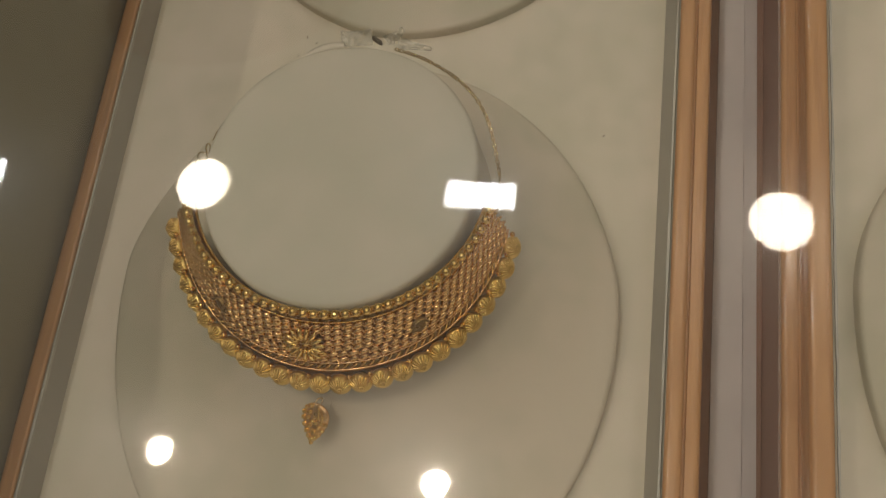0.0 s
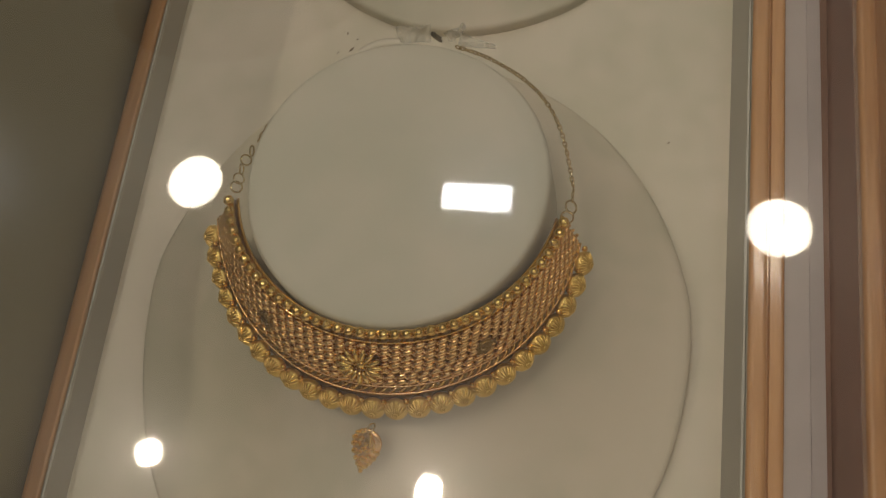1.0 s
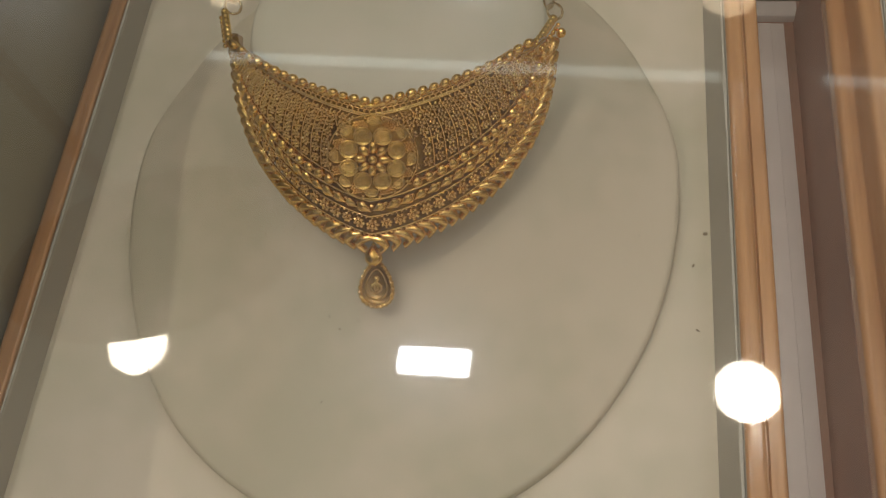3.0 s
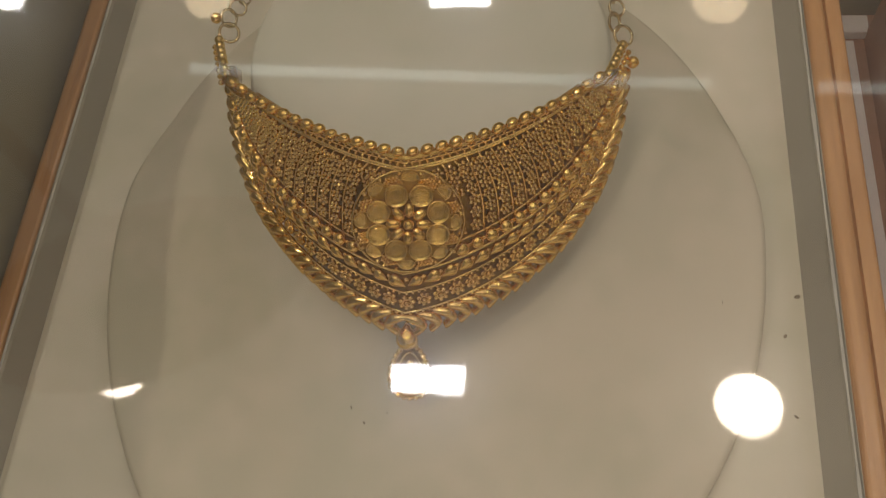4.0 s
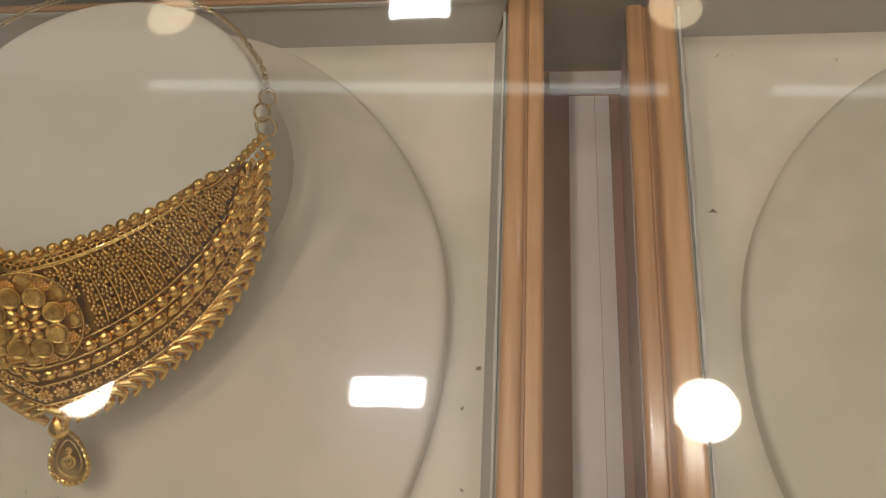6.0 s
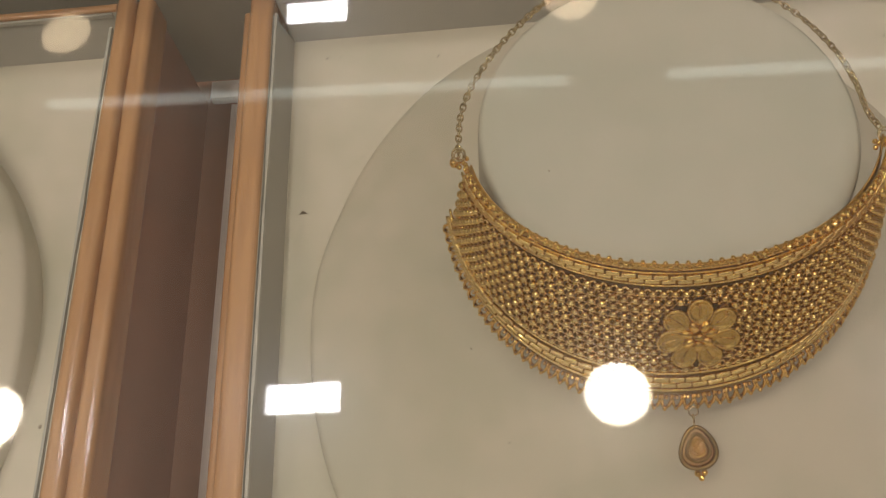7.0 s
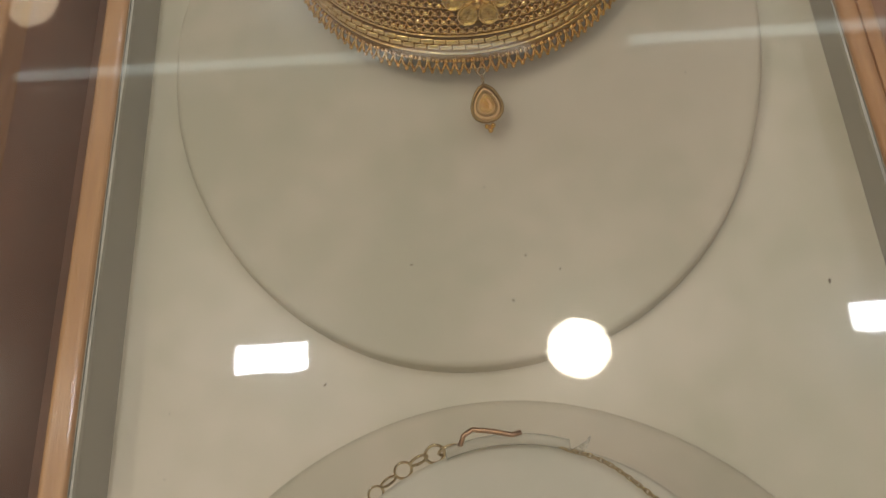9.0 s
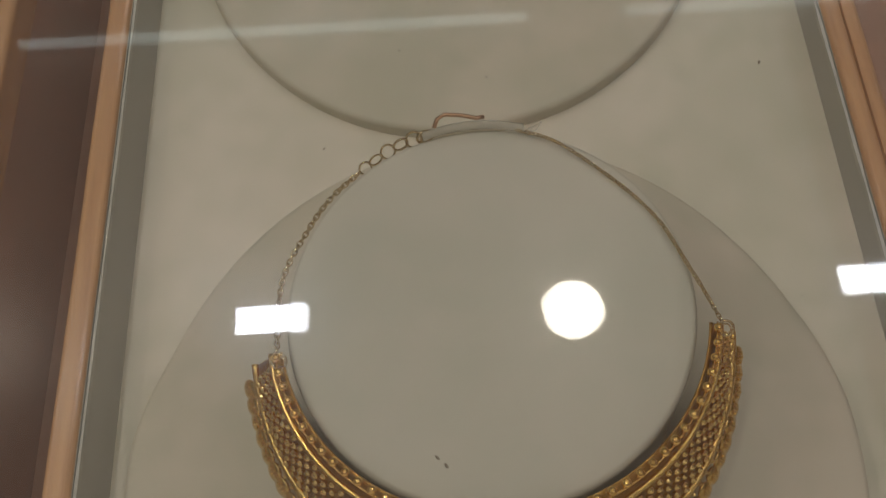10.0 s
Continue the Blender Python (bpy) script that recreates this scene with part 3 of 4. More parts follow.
class Collar:
    """A curved collar between an upper and a lower edge. s runs from -1 to 1 along it, w from 0 at the upper edge to 1 at the lower."""

    def __init__(self, t, base, inner, outer, zi, zo, bulge, taper=0.35):
        self.sub, self.taper = None, taper
        self.t, self.inv, self.inner, self.outer, self.zi, self.zo, self.bulge = t, Matrix.Translation(base).inverted(), inner, outer, zi, zo, bulge

    def at(self, s, w):
        (xi, yi), (xo, yo) = self.inner(s), self.outer(s)
        end = abs(s) ** 4
        zi, zo = self.zi, self.zo + self.taper * (self.zi - self.zo) * end
        return Vector((xi + (xo - xi) * w, yi + (yo - yi) * w, zi + (zo - zi) * w + self.bulge * 4 * w * (1 - w) * (1 - 0.5 * end)))

    def facing(self, s, w, lift=0.0, turn=0.0):
        p = self.at(s, w)
        along = (self.at(s + 0.004, w) - self.at(s - 0.004, w)).normalized()
        down = (self.at(s, w + 0.02) - self.at(s, w - 0.02)).normalized()
        n = down.cross(along)
        n = n.normalized()
        if n.z < 0:
            n = -n
        up = n.cross(along).normalized()
        m = Matrix((along, up, n)).transposed().to_4x4()
        return Matrix.Translation(p + n * lift) @ m @ Matrix.Rotation(turn, 4, "Z")

    def hang(self, ob):
        ob.parent, ob.matrix_parent_inverse = (self.sub[0], self.sub[1].inverted()) if self.sub else (self.t, self.inv)
        return ob

    def put(self, mesh, s, w, size, lift=0.0, turn=0.0, name=None):
        a = size if isinstance(size, tuple) else (size,) * 3
        ob = new(name or mesh, SHARED[mesh])
        self.hang(ob)
        ob.matrix_basis = self.facing(s, w, lift, turn) @ Matrix.Diagonal((*a, 1))
        return ob

    def steps(self, w, spacing, s0=-1.0, s1=1.0, phase=0.0):
        """Values of s at even spacing along the row w."""
        ss = [s0 + (s1 - s0) * i / 200 for i in range(201)]
        pts = [self.at(s, w) for s in ss]
        d = [0.0]
        for a, b in zip(pts, pts[1:]):
            d.append(d[-1] + (b - a).length)
        n = max(1, round(d[-1] / spacing))
        return [float(np.interp((i + 0.5 + phase) * d[-1] / n, d, ss)) for i in range(n)]

    def row(self, mesh, w, spacing, size, lift=0.0, turn=0.0, s0=-1.0, s1=1.0, skip=None, jitter=0.0, phase=0.0, name=None):
        for s in self.steps(w, spacing, s0, s1, phase):
            if skip and skip(s, w):
                continue
            k = 1 + random.uniform(-jitter, jitter)
            z = tuple(c * k for c in size) if isinstance(size, tuple) else size * k
            tt = turn(s) if callable(turn) else turn
            self.put(mesh, s, w, z, lift, tt + random.uniform(-jitter, jitter), name)

    def strand(self, w, r, lift, mat, name="wire_line", s0=-1.0, s1=1.0, n=90):
        bm = bmesh.new()
        wire(bm, [self.facing(s0 + (s1 - s0) * i / n, w(s0 + (s1 - s0) * i / n) if callable(w) else w, lift).translation for i in range(n + 1)], r)
        return self.hang(part(name, bm, mat))

    def sheet(self, w0, w1, lift, thick, mat, name, n=80, k=10, s0=-1.0, s1=1.0):
        bm = bmesh.new()
        rings = []
        for i in range(n + 1):
            s = s0 + (s1 - s0) * i / n
            f = [self.facing(s, w0 + (w1 - w0) * j / k) for j in range(k + 1)]
            top = [m.translation + m.to_3x3() @ Vector((0, 0, lift)) for m in f]
            low = [m.translation + m.to_3x3() @ Vector((0, 0, lift - thick)) for m in f]
            rings.append(top + low[::-1])
        loft(bm, rings, cap0=True, cap1=True)
        bmesh.ops.recalc_face_normals(bm, faces=bm.faces)
        return self.hang(part(name, bm, mat))

    def own(self, name, bm, mat, s, w, lift=0.0, turn=0.0, smooth=True, label=""):
        ob = part(name, bm, mat, None, label, smooth)
        self.hang(ob)
        ob.matrix_basis = self.facing(s, w, lift, turn)
        return ob

    def loose(self, name, mesh, m, size):
        ob = new(name, SHARED[mesh])
        self.hang(ob)
        a = size if isinstance(size, tuple) else (size,) * 3
        ob.matrix_basis = m @ Matrix.Diagonal((*a, 1))
        return ob

    def chain(self, pts, link, name="chain_link", mesh="chain_link"):
        """Links in alternating turns along a smooth line through pts."""
        P = [Vector(p) for p in pts]
        line = []
        for i in range(len(P) - 1):
            a, b, c, d = P[max(i - 1, 0)], P[i], P[i + 1], P[min(i + 2, len(P) - 1)]
            for j in range(24):
                u = j / 24
                line.append(0.5 * (2 * b + (c - a) * u + (2 * a - 5 * b + 4 * c - d) * u * u + (3 * b - a - 3 * c + d) * u ** 3))
        line.append(P[-1])
        dist = [0.0]
        for a, b in zip(line, line[1:]):
            dist.append(dist[-1] + (b - a).length)
        step = link * 1.45
        n = max(2, int(dist[-1] / step))
        for i in range(n):
            d = (i + 0.5) * dist[-1] / n
            p = Vector([float(np.interp(d, dist, [q[k] for q in line])) for k in range(3)])
            q = Vector([float(np.interp(d + 0.0005, dist, [q[k] for q in line])) for k in range(3)])
            x = (q - p).normalized()
            y = Vector((0, 0, 1)).cross(x).normalized()
            m = Matrix((x, y, x.cross(y))).transposed().to_4x4()
            turn = (0.35 if i % 2 else 1.75) + random.uniform(-0.25, 0.25)
            self.loose(name, mesh, Matrix.Translation(p) @ m @ Matrix.Rotation(turn, 4, "X"), link if mesh == "chain_link" else link)


def arc(cx, cy, a, b, span, point=0.0, vee=0.0):
    """An edge as part of an ellipse, open away from the viewer."""
    def f(s):
        t = radians(span) * s
        return cx + a * math.sin(t), cy - b * math.cos(t) + point * abs(math.sin(t)) * max(0, math.cos(t)) + vee * abs(s)
    return f


# ---- necklace with coil shells ----
def shell_necklace():
    base = (0.004, -0.07, 0.908)
    t = thing("choker_necklace", "gold choker of woven links edged with coiled shell beads", "necklace", "gold choker necklaces", at=base)
    c = Collar(t, base, arc(0.0030, -0.0415, 0.0562, 0.0510, 80), arc(0.0005, -0.0460, 0.0682, 0.0705, 82), 0.9640, 0.9345, 0.0016)
    c.sheet(0.05, 0.85, -0.0014, 0.0006, GOLD_SHADED, "backing")
    c.row("bright_bead", 0.025, 0.0037, 0.00180, 0.0022, jitter=0.05, name="round_bead")
    c.row("bead", 0.035, 0.0037, 0.0006, 0.0010, phase=0.5, name="grain")
    c.row("border_gap", 0.125, 0.0040, 0.0014, 0.0003)
    c.strand(0.10, 0.0004, 0, GOLD)
    c.strand(0.160, 0.00035, 0, GOLD)
    flower = lambda s, w: math.hypot((s + 0.045) / 0.070, (w - 0.40) / 0.13) < 1
    pais = lambda s, w: min(math.hypot((s - 0.435) / 0.039, (w - 0.45) / 0.075), math.hypot((s + 0.475) / 0.039, (w - 0.45) / 0.075)) < 1
    for i in range(7):
        c.row("woven_link", 0.200 + 0.064 * i, 0.0038, (0.0021, 0.0024, 0.0024), 0.0003, lambda s: 0.06, s0=-0.98, s1=0.98, skip=lambda s, w: flower(s, w) or pais(s, w), jitter=0.06, phase=0.5 * (i % 2))
    c.strand(0.635, 0.00035, 0.0002, GOLD_ROSE)
    c.row("border_gap", 0.675, 0.0033, 0.0015, 0.0001, 0.5, s0=-0.97, s1=0.97)
    c.row("leaf", 0.675, 0.0033, (0.0018, 0.0016, 0.0022), 0.0002, lambda s: 0.6, s0=-0.97, s1=0.97, jitter=0.05, phase=0.5)
    c.strand(0.715, 0.0004, 0.0003, GOLD_ROSE)
    c.row("shell", 0.862, 0.0076, (0.0043, 0.0043, 0.0042), 0.0008, lambda s: random.uniform(-0.25, 0.25), s0=-0.99, s1=0.99)
    c.row("bead", 0.775, 0.0076, 0.0010, 0.0016, s0=-0.99, s1=0.99, phase=0.5, name="small_bead")
    # open flower in the middle
    bm = bmesh.new()
    blob(bm, 0, 0, 0.0010, 0.0019, 0.0019, 0.0012, 0, 12, 6)
    for i in range(15):
        a = 2 * math.pi * i / 15 + 0.1
        blob(bm, 0.0052 * math.cos(a), 0.0046 * math.sin(a), 0.0021, 0.0031, 0.00105, 0.0013, a, 8, 5)
    for i in range(8):
        a = 2 * math.pi * i / 8
        blob(bm, 0.0019 * math.cos(a), 0.0019 * math.sin(a), 0.0012, 0.0010, 0.0006, 0.0006, a, 6, 4)
    c.own("flower", bm, GOLD_BRIGHT, -0.045, 0.40)
    for i in range(16):
        a = 2 * math.pi * i / 16
        c.put("bead", -0.045 + 0.107 * math.cos(a), 0.40 + 0.205 * math.sin(a) * 0.9, 0.0007, 0.0005, name="grain")
    # dark curled leaves on both sides
    for s, flip in ((-0.475, -1), (0.435, 1)):
        bm = bmesh.new()
        rings = [Vector((flip * 0.0040 * (1 - 0.11 * i) * math.cos(0.55 * i), 0.0031 * (1 - 0.11 * i) * math.sin(0.55 * i), 0.0012)) for i in range(9)]
        wire(bm, rings, 0.00055)
        blob(bm, 0, 0, 0.0004, 0.0040, 0.0027, 0.0008, 0.4 * flip, 12, 6)
        blob(bm, flip * 0.0044, 0.0014, 0.0005, 0.0012, 0.0006, 0.0006, 0.8 * flip, 8, 5)
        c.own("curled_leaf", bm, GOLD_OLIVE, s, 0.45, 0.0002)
    # pendant: a kite of grains on a small bail
    bm = bmesh.new()
    rings = []
    outline = lambda k, z: [Vector((k * 0.0050 * math.sin(a) * (1.0 + 0.42 * math.cos(a)), k * (0.0082 * math.cos(a) - 0.0012), z)) for a in [2 * math.pi * i / 24 for i in range(24)]]
    loft(bm, [outline(0.96, -0.0008), outline(1, 0), outline(0.97, 0.0004), outline(0.8, 0.0007)], cap0=True, cap1=True)
    plate_m = Matrix.Translation((-0.0022, -0.1258, 0.9285)) @ Matrix.Rotation(radians(-17), 4, "Z") @ Matrix.Rotation(radians(38), 4, "X")
    ob = c.hang(part("pendant", bm, GOLD_ROSE))
    ob.matrix_basis = plate_m
    c.sub = (ob, plate_m)
    for r_, n_ in ((0.90, 17), (0.55, 9), (0.18, 3)):
        for i in range(n_):
            a = 2 * math.pi * i / n_
            p = Vector((r_ * 0.0050 * math.sin(a) * (1.0 + 0.42 * math.cos(a)), r_ * (0.0082 * math.cos(a) - 0.0012), 0.0008))
            if p.y < 0.0016 or p.x < -0.0016:
                c.loose("grain", "facet_bead", plate_m @ Matrix.Translation(p), 0.00095)
    # dark blob in place of the shaded hole in the pendant
    bm = bmesh.new()
    blob(bm, 0.0001, 0.0022, 0.0007, 0.0011, 0.0018, 0.0003, 0.3, 6, 4)
    ob = c.hang(part("opening", bm, GOLD_OLIVE))
    ob.matrix_basis = plate_m
    for x in (0.0014, 0.0030):
        bm = bmesh.new()
        wire(bm, [Vector((0.0004 + (x - 0.0004) * math.sin(0.4 * i), 0.0056 - 0.0011 * i, 0.0009)) for i in range(6)], 0.00042)
        ob = c.hang(part("pendant_wire", bm, GOLD_BRIGHT))
        ob.matrix_basis = plate_m
    c.loose("pendant_tip", "bead", plate_m @ Matrix.Translation((0, -0.0102, 0.0003)), 0.0009)
    c.sub = None
    c.loose("bail", "jump_ring", plate_m @ Matrix.Translation((0.0004, 0.0085, 0.001)) @ Matrix.Rotation(1.2, 4, "Y"), 0.0017)
    # chain round the neck
    c.loose("end_ring", "jump_ring", Matrix.Translation((0.0608, -0.0490, 0.9600)) @ Matrix.Rotation(0.5, 4, "X"), 0.0020)
    c.loose("end_ring", "jump_ring", Matrix.Translation((-0.0545, -0.0455, 0.9600)) @ Matrix.Rotation(0.6, 4, "Y"), 0.0020)
    for i, p in enumerate([(0.0618, -0.0455, 0.9605), (0.0620, -0.0415, 0.961)]):
        c.loose("jump_ring", "jump_ring", Matrix.Translation(p) @ Matrix.Rotation(0.7 + i, 4, "Y"), 0.0022)
    round_neck = lambda deg, r, z: (0.0028 + (r + 0.0012) * math.cos(radians(deg)), -0.0405 + r * math.sin(radians(deg)), z)
    c.chain([(0.0620, -0.0385, 0.9615), (0.0572, -0.0210, 0.962), (0.0510, -0.0090, 0.962), (0.0420, 0.0002, 0.962), (0.0290, 0.0080, 0.962), (0.0170, 0.0122, 0.962)], 0.0011)
    for i in range(4):
        c.loose("jump_ring", "jump_ring", Matrix.Translation((-0.0540 + 0.0003 * i * i, -0.0425 + 0.0036 * i, 0.9605)) @ Matrix.Rotation(0.7 + 0.9 * (i % 2), 4, "Y"), 0.0019)
    c.chain([round_neck(d, r, z) for d, r, z in ((166, 0.0530, 0.9605), (150, 0.0520, 0.960), (130, 0.0516, 0.9595), (108, 0.0515, 0.9590))], 0.0012)
    return t


shell_necklace()


# ---- pointed necklace with a large medallion ----
# for each end: the line of beads, the ball, the rings, the chain
ENDS = (
    (((-0.0455, 0.1985, 0.9750), (-0.0535, 0.2170, 0.9670)), (-0.0565, 0.2260, 0.9660),
     ((-0.0515, 0.2205, 0.9660), (-0.0530, 0.2268, 0.9650), (-0.0512, 0.2312, 0.9645), (-0.0502, 0.2355, 0.9640)),
     ((-0.0495, 0.2385, 0.963), (-0.0460, 0.2460, 0.962), (-0.0360, 0.2590, 0.962), (-0.0200, 0.2700, 0.962), (0.0040, 0.2755, 0.962))),
    (((0.0562, 0.1985, 0.9750), (0.0605, 0.2145, 0.9670)), (0.0632, 0.2095, 0.9660),
     ((0.0608, 0.2190, 0.9655), (0.0585, 0.2245, 0.9645), (0.0592, 0.2300, 0.9640)),
     ((0.0585, 0.2330, 0.963), (0.0555, 0.2420, 0.962), (0.0515, 0.2485, 0.962), (0.0420, 0.2600, 0.962), (0.0280, 0.2690, 0.962), (0.0080, 0.2755, 0.962))),
)


def medallion_necklace():
    base = (0.005, 0.175, 0.908)
    t = thing("bib_necklace", "pointed gold bib necklace with flower medallion and rope edge", "necklace", "gold choker necklaces", at=base)

    def inner(s):
        d = (0.0480 if s < 0 else 0.0503) * s
        return 0.0066 - 0.0016 * abs(s) + d, 0.1722 + 0.20 * abs(d) + 5.2 * d * d

    def outer(s):
        p = radians(86) * s
        return 0.0044 + 0.0578 * math.sin(p) + (0.0052 if s < 0 else -0.0022) * s ** 4, 0.2127 - 0.0724 * math.cos(p) + (0.0125 if s > 0 else 0.0165) * abs(math.sin(p)) * math.cos(p)

    c = Collar(t, base, inner, outer, 0.9790, 0.9400, 0.0050, 0.6)
    c.sheet(0.01, 0.935, -0.0013, 0.0006, GOLD_SHADED, "backing", n=100)
    c.row("bead", 0.006, 0.0036, (0.0018, 0.0014, 0.0014), 0.0003, 0.35, jitter=0.1, name="round_bead")
    c.sheet(0.025, 0.060, -0.0002, 0.0005, GOLD_MATT, "polished_band", k=3, s0=-0.97, s1=0.97)
    # dark sheet laid where the open slot would be in shade
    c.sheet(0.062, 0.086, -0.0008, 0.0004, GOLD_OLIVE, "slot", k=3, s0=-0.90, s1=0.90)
    c.row("bead", 0.062, 0.0019, 0.00048, 0.0001, s0=-0.95, s1=0.95, name="grain")
    c.row("bead", 0.088, 0.0019, 0.00048, 0.0001, s0=-0.95, s1=0.95, name="grain")
    c.strand(0.073, 0.00025, 0.0, GOLD)
    for w in (0.106, 0.121):
        c.strand(w, 0.00036, 0.0003, GOLD_BRIGHT)
    med = lambda s, w: math.hypot((s - 0.02) / 0.205, (w - 0.415) / 0.265) < 1
    bow = lambda s, u: s + (0.022 if s > 0 else -0.022) * math.sin(3 * u)
    for i in range(34):
        s = -0.955 + 1.91 * (i + 0.5) / 34
        lo, hi = 0.150, 0.590 - 0.05 * abs(s) ** 3
        n = max(2, round((c.at(s, hi) - c.at(s, lo)).length / 0.0030))
        for k in range(n):
            u = (k + 0.5) / n
            w = lo + (hi - lo) * u
            if not med(bow(s, u), w):
                c.put("grain_cluster", bow(s, u), w, (0.00178, 0.00178, 0.0023), 0.0004, random.uniform(0, 1))
    for i in range(35):
        s = -0.955 + 1.91 * i / 34
        hi, lo = 0.600 - 0.05 * abs(s) ** 3, 0.130
        if med(s, 0.41):
            if abs(s - 0.02) < 0.13:
                continue
            hi = 0.25
        bm = bmesh.new()
        wire(bm, [c.facing(bow(s, u), lo + (hi - lo) * u, 0.0006).translation for u in [i / 8 for i in range(9)]], 0.00034)
        c.hang(part("rib", bm, GOLD))
    c.strand(0.607, 0.00036, 0.0003, GOLD_BRIGHT, s0=-0.98, s1=-0.13)
    c.strand(0.607, 0.00036, 0.0003, GOLD_BRIGHT, s0=0.13, s1=0.98)
    c.row("bead", 0.648, 0.0043, (0.0020, 0.0020, 0.0020), 0.0007, skip=lambda s, w: abs(s) < 0.15, s0=-0.96, s1=0.96, jitter=0.05)
    c.row("bead", 0.648, 0.0043, 0.0007, 0.0005, skip=lambda s, w: abs(s) < 0.15, s0=-0.96, s1=0.96, phase=0.5, name="grain")
    c.strand(0.692, 0.00045, 0.0007, GOLD_BRIGHT)
    c.row("teardrop", 0.742, 0.0045, (0.0037, 0.0026, 0.0032), 0.0007, lambda s: (-1.2 if s > 0 else 1.2), s0=-0.97, s1=0.97, jitter=0.1)
    c.row("bead", 0.725, 0.0045, 0.0007, 0.0005, s0=-0.97, s1=0.97, phase=0.5, name="grain")
    c.strand(0.792, 0.00036, 0.0006, GOLD_BRIGHT)
    c.row("bead", 0.797, 0.0016, 0.00045, 0.0009, s0=-0.98, s1=0.98, name="grain")
    c.row("ring_flower", 0.845, 0.0045, (0.0023, 0.0023, 0.0023), 0.0006, s0=-0.98, s1=0.98, jitter=0.08)
    c.strand(0.895, 0.00040, 0.0008, GOLD_BRIGHT)
    c.row("bead", 0.900, 0.0017, 0.0005, 0.0011, s0=-0.98, s1=0.98, name="grain")
    for mesh, s0, s1, turn in (("rope_bead", 0.0, 0.995, -0.42), ("rope_bead_mirrored", -0.995, 0.0, 0.42)):
        c.row(mesh, 0.955, 0.0040, (0.0033, 0.0040, 0.0046), 0.0006, turn, s0=s0, s1=s1, jitter=0.04, name="rope_bead")
    # medallion
    mf = c.facing(0.02, 0.415, 0.0010)
    bm = bmesh.new()
    blob(bm, 0, 0, -0.0010, 0.0136, 0.0132, 0.0011, 0, 28, 8)
    c.sub = (c.own("medallion", bm, GOLD_SHADED, 0.02, 0.415, 0.0010), mf)

    def on_med(mesh, r, a, z, size, turn=0.0, name=None):
        c.loose(name or mesh, mesh, mf @ Matrix.Translation((r * math.cos(a), 0.97 * r * math.sin(a), z)) @ Matrix.Rotation(turn, 4, "Z"), size)

    for i in range(8):
        a = radians(32 + 45 * i)
        on_med("petal_disc", 0.0113, a, -0.0007, (0.0025, 0.0024, 0.0022), random.uniform(-0.2, 0.2), name="outer_petal")
        on_med("petal_disc", 0.0080, a + 0.42, 0.0009, (0.0031, 0.0030, 0.0032), (0.0, 1.5, 0.8)[i % 3], name="coin_petal")
        on_med("bead", 0.0037, a, 0.0016, (0.0021, 0.0014, 0.0012), a, name="petal")
        for k in range(19):
            x, y = 0.00088 * (k % 5 - 2 + 0.5 * (k // 5 % 2)), 0.00080 * (k // 5 - 1.5)
            b = a + 0.39
            c.loose("grain", "bead", mf @ Matrix.Translation((0.0113 * math.cos(b) + x, 0.0110 * math.sin(b) + y, 0.0005)), 0.00048)
        on_med("bead", 0.0133, a + 0.2, 0.0001, 0.00065, name="grain")
        on_med("bead", 0.0133, a - 0.2, 0.0001, 0.00055, name="grain")
    bm = bmesh.new()
    wire(bm, [Vector((0.0140 * math.cos(a), 0.0136 * math.sin(a), 0.0)) for a in [2 * math.pi * i / 48 for i in range(49)]], 0.0003)
    ob = c.hang(part("medallion_rim", bm, GOLD_MATT))
    ob.matrix_basis = mf
    on_med("bead", 0, 0, 0.0020, 0.0015, name="flower_centre")
    # drop and pendant
    c.sub = None
    drop = Matrix.Translation((0.0042, 0.1400, 0.9370)) @ Matrix.Rotation(radians(35), 4, "X")
    c.loose("drop", "teardrop", drop @ Matrix.Rotation(math.pi, 4, "Z"), (0.0062, 0.0043, 0.0056))
    pm = Matrix.Translation((0.0044, 0.1335, 0.9272)) @ Matrix.Rotation(radians(33), 4, "X") @ Matrix.Scale(1.17, 4)
    tear = lambda k, z, n=30: [Vector((k * 0.0046 * math.sin(a) * (1 - 0.30 * math.cos(a)), k * 0.0058 * math.cos(a) + 0.0006 * math.cos(a), z)) for a in [2 * math.pi * i / n for i in range(n)]]
    bm = bmesh.new()
    loft(bm, [tear(0.95, -0.0007), tear(0.97, 0.0), tear(0.86, 0.0003), tear(0.78, -0.0001)], cap0=True, cap1=True)
    ob = c.hang(part("pendant", bm, GOLD_OLIVE))
    ob.matrix_basis = pm
    c.sub = (ob, pm)
    for k, r in ((0.98, 0.0006), (0.66, 0.0003)):
        bm = bmesh.new()
        q = tear(k, 0.0004)
        wire(bm, q + [q[0]], r)
        ob = c.hang(part("pendant_rim", bm, GOLD_BRIGHT))
        ob.matrix_basis = pm
    for p in tear(1.02, 0.0007, 26):
        c.loose("grain", "facet_bead", pm @ Matrix.Translation(p), 0.00075)
    bm = bmesh.new()
    for sx in (-1, 1):
        wire(bm, [Vector((sx * 0.0019 * math.sin(0.5 * i) * (1 - 0.07 * i), -0.0026 + 0.00055 * i, 0.0005)) for i in range(9)], 0.0004)
        wire(bm, [Vector((sx * (0.0005 + 0.0011 * math.cos(0.7 * i)), -0.0008 + 0.0011 * math.sin(0.7 * i), 0.0006)) for i in range(7)], 0.00035)
    blob(bm, 0, 0.0018, 0.0005, 0.0011, 0.0011, 0.0007, 0, 8, 5)
    ob = c.hang(part("filigree", bm, GOLD_BRIGHT))
    ob.matrix_basis = pm
    # end beads and ring chains
    c.sub = None
